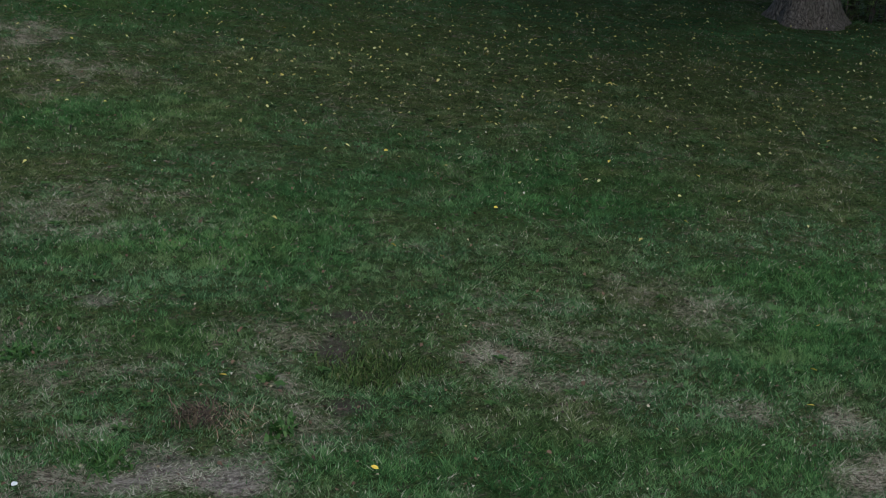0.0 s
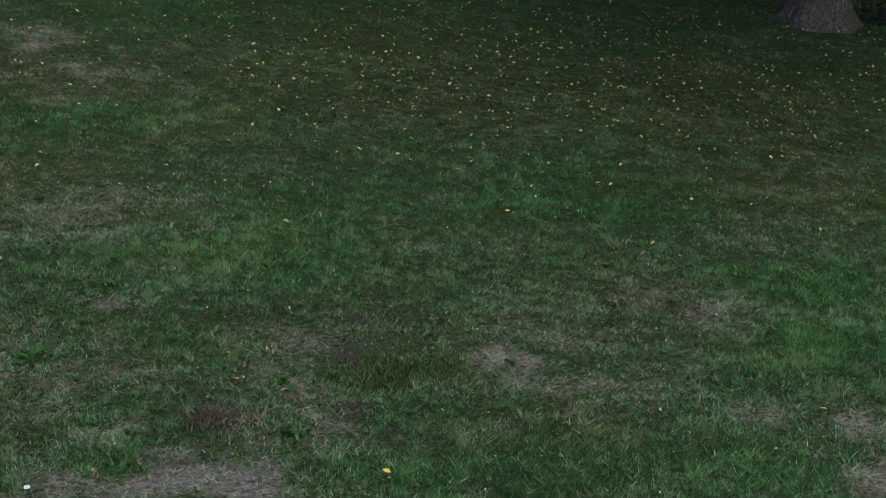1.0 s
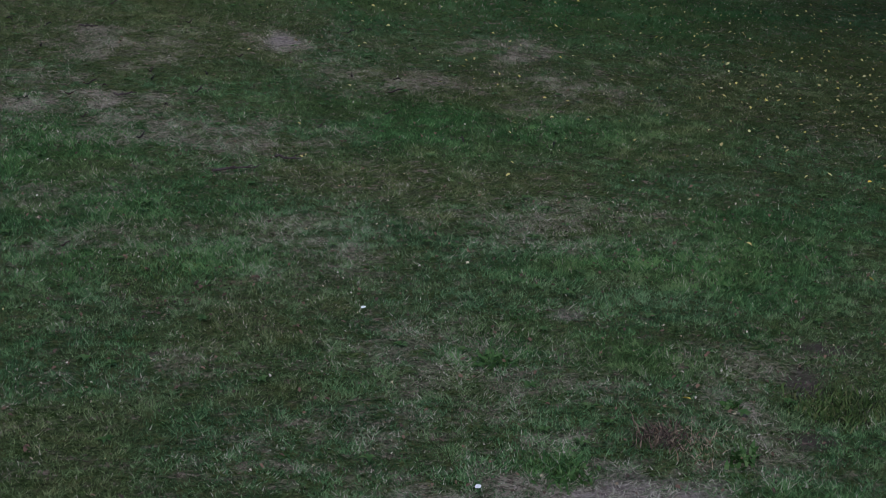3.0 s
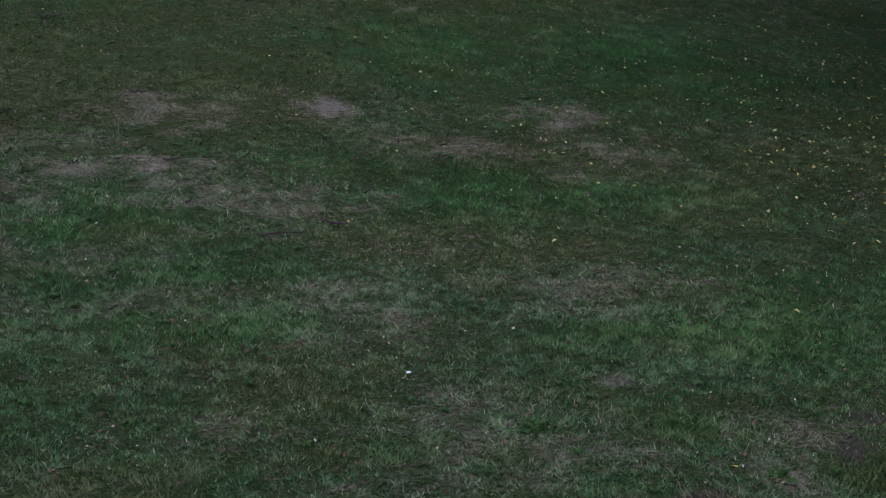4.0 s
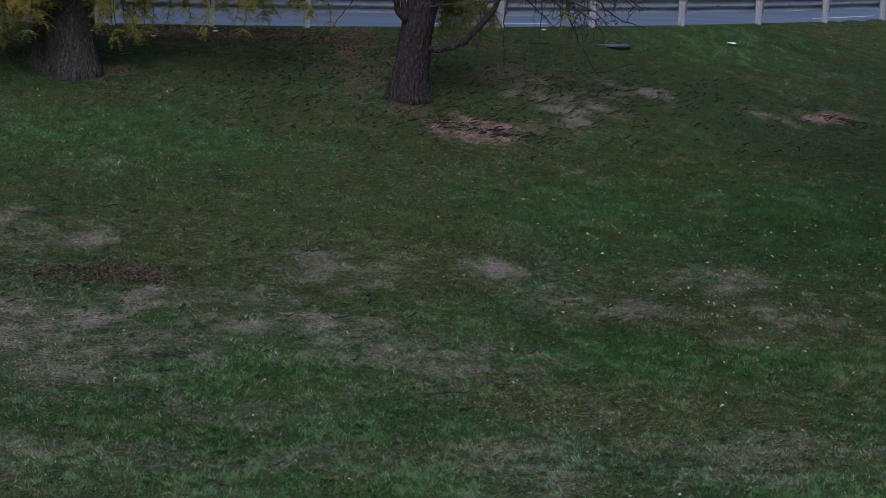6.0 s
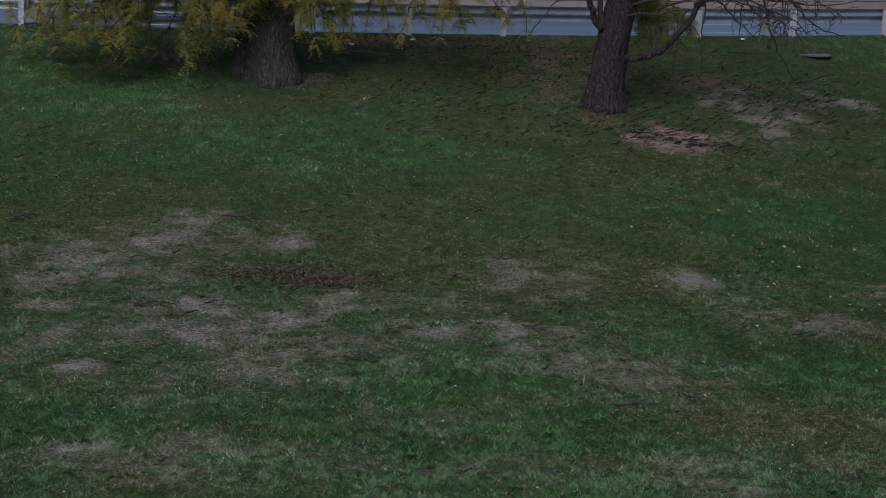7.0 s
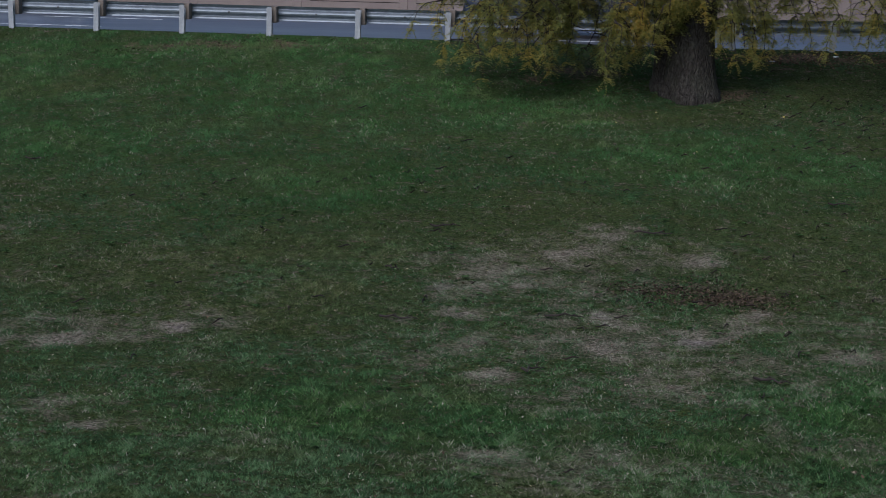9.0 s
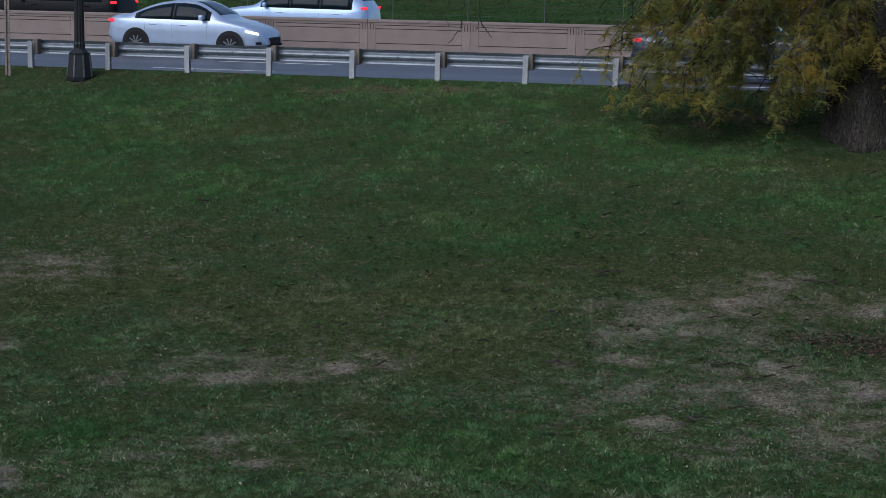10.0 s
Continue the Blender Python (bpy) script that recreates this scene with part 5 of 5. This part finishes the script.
def strips(name, x, y, length, width, seed, mat, label, category, bend=0.3, lift=0.05):
    """Thin curved pieces with depth lying on the ground: four-sided rods in five spans."""
    r = np.random.default_rng(seed)
    verts, loops, base = [], [], 0
    for px, py in zip(x, y):
        a, L = r.uniform(0, 2 * math.pi), length * r.uniform(0.45, 1.3)
        c = r.normal(0, bend)
        z = ground_z(px, py) + lift * r.uniform(0.5, 1.2)
        tilt = r.normal(0, 0.06)
        for i in range(6):
            t = i / 5 - 0.5
            cx, cy = px + L * t * math.cos(a + c * t), py + L * t * math.sin(a + c * t)
            w = width * (1.1 - abs(t) * 1.4) * 0.5
            nx_, ny_ = -math.sin(a), math.cos(a)
            zz = z + tilt * t * L + 0.02 * math.sin(5 * t + a)
            verts += [(cx + nx_ * w, cy + ny_ * w, zz), (cx, cy, zz + w), (cx - nx_ * w, cy - ny_ * w, zz), (cx, cy, zz - w)]
        for i in range(5):
            for j in range(4):
                k0, k1 = base + 4 * i + j, base + 4 * i + (j + 1) % 4
                loops += [k0, k1, k1 + 4, k0 + 4]
        base += 24
    me = big_mesh(name, np.array(verts), np.array(loops), 4, mat)
    return tagged(new(name, me), label, category, kind="stuff")


x, y = spread([(8.5, 31.0, 4.5, 2.6), (7.3, 29.5, 1.6, 0.8), (12, 33, 3.5, 2.0), (4, 30.5, 2.5, 2.0)], 700, 41, 1.0)
strips("seed_pods", x, y, 0.14, 0.022, 42, M_POD, "dark curled seed pods and twigs strewn under the tree", "seed pods")
x, y = spread([(-1.5, 21.5, 5.0, 3.5), (4.0, 20.0, 4.0, 3.0), (-4.5, 26.0, 5.0, 2.5)], 110, 45, 1.1)
strips("seed_pods", x, y, 0.17, 0.022, 46, M_POD, "dark curled pods and bits of twig scattered over the lawn", "seed pods")
x, y = spread([(7.3, 29.5, 1.0, 0.45), (15.8, 32.5, 0.8, 0.35)], 130, 43, 0.9)
strips("bark_chips", x, y, 0.2, 0.026, 44, M_POD, "reddish bark chips on bare earth", "bark chips", 0.3, 0.02)


def twig(x, y, length, turn, seed):
    rr = random.Random(seed)
    z = ground_z(x, y) + 0.045
    t = empty("twig", x, y, z, turn)
    tagged(t, "thin dark fallen twig lying on the grass", "twig", "fallen twigs")
    bm = bmesh.new()
    pts = [Vector((length * (i / 6 - 0.5), rr.uniform(-0.03, 0.03), rr.uniform(-0.01, 0.03))) for i in range(7)]
    tube(bm, pts, [0.016, 0.015, 0.014, 0.012, 0.010, 0.008, 0.004], 6)
    for k in (2, 4):
        e = pts[k] + Vector((0.5, rr.choice((-1, 1)) * 0.6, 0.15)) * length * 0.28
        tube(bm, [pts[k], pts[k].lerp(e, 0.5) + Vector((0, 0, 0.02)), e], [0.009, 0.007, 0.003], 5)
    part("stick", bm, M_TWIG, t)


for i, (x, y, l, a) in enumerate([(3.25, 19.55, 0.28, 10), (1.1, 18.18, 0.42, -5), (-1.55, 18.12, 0.3, 40), (3.22, 22.38, 0.25, -20), (-1.36, 20.18, 0.5, 5), (-3.84, 21.84, 0.2, 0),
                                  (-3.45, 24.06, 0.45, 15), (3.95, 16.68, 0.55, 8), (-10.8, 26.5, 0.3, 20), (-0.4, 24.1, 0.55, 0), (-3.38, 19.78, 0.5, -4), (10.3, 35.6, 0.9, -8), (2.4, 26.1, 0.35, 0), (4.6, 17.0, 0.3, -15)]):
    twig(x, y, l, a, i)


def clump(name, x, y, label, category, n, height, wide, mat, seed, curl=0.5, thick=0.006):
    """A tuft of stalks, each a bent tapering blade."""
    rr = np.random.default_rng(seed)
    verts = []
    for _ in range(n):
        a, b = rr.uniform(0, 2 * math.pi), rr.uniform(0, 2 * math.pi)
        px, py = x + wide * rr.normal() * 0.5, y + wide * rr.normal() * 0.5
        z = ground_z(px, py) - 0.01
        h, w = height * rr.uniform(0.4, 1.2), thick * rr.uniform(0.7, 1.5)
        ox, oy = math.cos(a) * w, math.sin(a) * w
        bx, by = math.cos(b) * h * curl * rr.uniform(0.4, 1.4), math.sin(b) * h * curl * rr.uniform(0.4, 1.4)
        verts += [(px - ox, py - oy, z), (px + ox, py + oy, z), (px + bx * 0.45 + ox, py + by * 0.45 + oy, z + h * 0.65), (px + bx * 0.45 - ox, py + by * 0.45 - oy, z + h * 0.65)]
        top = (px + bx * 1.2, py + by * 1.2, z + h * (1.0 if rr.random() < 0.6 else 0.5))
        verts += [verts[-1], verts[-2], (top[0] + ox * 0.2, top[1] + oy * 0.2, top[2]), (top[0] - ox * 0.2, top[1] - oy * 0.2, top[2])]
    me = big_mesh(name, np.array(verts), np.arange(len(verts)), 4, mat)
    return tagged(new(name, me), label, category, kind="stuff")


M_DEAD = per_island("withered_stalks", [(0.025, 0.018, 0.014), (0.05, 0.036, 0.026), (0.09, 0.065, 0.045), (0.2, 0.15, 0.1)], 0.9)
M_WEED = per_island("weed_leaves", [(0.03, 0.07, 0.015), (0.06, 0.13, 0.03), (0.1, 0.17, 0.05)], 0.6, 0.25, 0.3)
M_WEED_B = per_island("browning_weed", [(0.03, 0.032, 0.015), (0.045, 0.08, 0.02), (0.075, 0.12, 0.03), (0.12, 0.13, 0.05)], 0.8, 0.2, 0.2)
clump("dead_weed", 5.42, 9.62, "clump of withered brown weed stalks on bare soil", "weed", 260, 0.1, 0.2, M_DEAD, 51, 1.1, 0.004)
clump("dead_weed", 5.62, 9.48, "heap of pale dry grass stalks beside bare soil", "weed", 110, 0.075, 0.26, M_DRY, 52, 1.3, 0.003)
clump("weed_tuft", 7.1, 9.98, "taller olive weed tuft in a hollow", "weed", 650, 0.1, 0.32, M_WEED_B, 53)
clump("weed_tuft", 7.5, 9.75, "browning weed tuft beside a hollow", "weed", 160, 0.07, 0.2, M_WEED_B, 54)
clump("weed_tuft", 5.85, 9.2, "bright green weed leaves beside dry stalks", "weed", 60, 0.08, 0.12, M_WEED, 55, 0.8, 0.014)
clump("weed_tuft", 6.18, 9.98, "green weed rosette on a dry patch", "weed", 40, 0.07, 0.08, M_WEED, 56, 0.9, 0.014)
clump("weed_tuft", 4.79, 11.27, "bright green broad weed in the lawn", "weed", 70, 0.09, 0.16, M_WEED, 57, 0.8, 0.014)
clump("weed_tuft", 4.55, 9.3, "bright green weed tuft at a bare patch", "weed", 90, 0.08, 0.2, M_WEED, 58, 0.8, 0.010)
clump("weed_tuft", 2.6, 13.9, "rough darker grass tuft in a hollow", "weed", 300, 0.07, 0.6, M_WEED_B, 59)
clump("weed_tuft", 0.3, 21.55, "brown withered ground weeds among leaves", "weed", 200, 0.07, 0.7, M_DEAD, 60, 0.8)


def rosettes(n, seed):
    """Flat broad-leaved lawn weeds."""
    r = np.random.default_rng(seed)
    verts = []
    while len(verts) < n * 24:
        px, py = r.uniform(-12, 18), r.uniform(8, 26)
        if not in_view(px, py) or py > rail_y(px) - 3:
            continue
        z = ground_z(px, py) + 0.035
        for k in range(6):
            a = math.pi / 3 * k + r.uniform(-0.4, 0.4)
            L, w = r.uniform(0.04, 0.09), r.uniform(0.012, 0.022)
            dx, dy = math.cos(a), math.sin(a)
            verts += [(px, py, z), (px + dx * L * 0.5 - dy * w, py + dy * L * 0.5 + dx * w, z + 0.02), (px + dx * L, py + dy * L, z + 0.008), (px + dx * L * 0.5 + dy * w, py + dy * L * 0.5 - dx * w, z + 0.02)]
    me = big_mesh("lawn_weeds", np.array(verts), np.arange(len(verts)), 4, M_WEED)
    tagged(new("lawn_weeds", me), "small flat green weeds among the grass", "weeds", kind="stuff")


rosettes(420, 61)

# single bright leaves
bm = bmesh.new()
vs = [bm.verts.new(p) for p in ((-0.05, 0, 0), (-0.02, 0.028, 0.012), (0.02, 0.026, 0.014), (0.05, 0.004, 0.002), (0.02, -0.026, 0.012), (-0.02, -0.028, 0.014), (0, 0, 0))]
for f in ((0, 6, 2, 1), (6, 3, 2), (0, 5, 4, 6), (6, 4, 3)):
    bm.faces.new([vs[i] for i in f])
ME_LEAF = as_mesh("fallen_leaf", bm, varied("bright_yellow_leaf", (0.66, 0.47, 0.06), 0.2, 30, 0.6))
for i, (x, y) in enumerate([(5.88, 10.12), (10.76, 15.11), (9.14, 11.79), (6.06, 8.33), (8.04, 15.74), (8.37, 16.02), (12.2, 11.66), (12.78, 15.96), (12.8, 22.9), (10.32, 8.21), (11.17, 8.92),
                            (9.77, 7.74), (18.57, 15.66), (8.89, 12.23), (13.02, 13.8), (-9.79, 20.43), (10.54, 12.77), (13.61, 12.93)]):
    ob = new("fallen_leaf", ME_LEAF)
    s = 0.68 if i in (0, 1, 2) else 0.6
    ob.matrix_basis = pose(x, y, ground_z(x, y) + 0.055, random.uniform(10, 40), random.uniform(-20, 20), random.uniform(0, 360)) @ Matrix.Diagonal((s, s, s, 1))
    tagged(ob, "single bright yellow leaf lying on the grass", "leaf", "bright fallen leaves")


def paper(x, y, size, seed, label):
    rr = random.Random(seed)
    bm = bmesh.new()
    bmesh.ops.create_icosphere(bm, subdivisions=2, radius=size)
    for v in bm.verts:
        v.co *= rr.uniform(0.6, 1.15)
        v.co.z *= 0.3
        v.co.x *= 1.4
    me = as_mesh("paper_scrap", bm, M_PAPER)
    ob = new("paper_scrap", me)
    ob.matrix_basis = pose(x, y, ground_z(x, y) + 0.05, 0, 0, rr.uniform(0, 360))
    tagged(ob, label, "litter")


for i, (x, y, s) in enumerate([(15.45, 37.8, 0.09), (10.45, 36.7, 0.06), (2.88, 34.5, 0.06), (3.86, 9.21, 0.022), (4.08, 12.52, 0.02), (1.6, 34.0, 0.05)]):
    paper(x, y, s, i, "crumpled white paper scrap on the grass")

# drain cover on a low collar
def drain_cover(x, y):
    z = ground_z(x, y) - 0.115
    d = empty("drain_cover", x, y, z)
    tagged(d, "round grey iron drain cover raised above the grass", "drain cover")
    # collar is near black: the shade under the lid is put into its colour
    part("collar", lathe_bm([(0.34, -0.15), (0.34, 0.08), (0.33, 0.1)], 32), M_TRIM, d, "iron collar, blackened to match the shade under the lid")
    part("lid", lathe_bm([(0.41, 0.095), (0.41, 0.12), (0.39, 0.13), (0.37, 0.124), (0.1, 0.13)], 32), M_IRON, d)
    part("knob", lathe_bm([(0.03, 0.12), (0.03, 0.16), (0.02, 0.165)], 10), M_IRON, d)


drain_cover(12.0, 36.4)


# ivy and undergrowth beside the big trunk
def undergrowth(x, y, wide, high, n, seed):
    lv = Leaves(seed)
    rr = random.Random(seed)
    z = ground_z(x, y)
    stems = bmesh.new()
    for _ in range(26):
        p = Vector((rr.gauss(0, wide * 0.4), rr.gauss(0, wide * 0.3), 0))
        e = p + Vector((rr.uniform(-0.2, 0.2), rr.uniform(-0.2, 0.2), high * rr.uniform(0.5, 1.1)))
        tube(stems, [p, p.lerp(e, 0.5) + Vector((0.04, 0, 0)), e], [0.012, 0.009, 0.004], 5)
        for _ in range(n // 26):
            q = p.lerp(e, rr.random()) + Vector((rr.gauss(0, 0.09), rr.gauss(0, 0.09), rr.gauss(0, 0.04)))
            d = Vector((rr.uniform(-1, 1), rr.uniform(-1, 1), rr.uniform(-0.6, 0.3))).normalized()
            lv.leaf(q, d, d.cross(Vector((0, 0.2, 1))).normalized(), rr.uniform(0.06, 0.11), rr.uniform(0.05, 0.08))
    t = empty("shrub", x, y, z)
    tagged(t, "dark green ivy undergrowth beside the large trunk", "shrub")
    part("stem", stems, M_TWIG, t)
    ob = new("foliage", lv.mesh("foliage", M_IVY))
    ob.parent = t
    tagged(ob, kind="stuff")


undergrowth(24.3, 19.75, 0.6, 1.4, 1500, 71)
undergrowth(25.1, 19.3, 0.8, 1.6, 1500, 72)
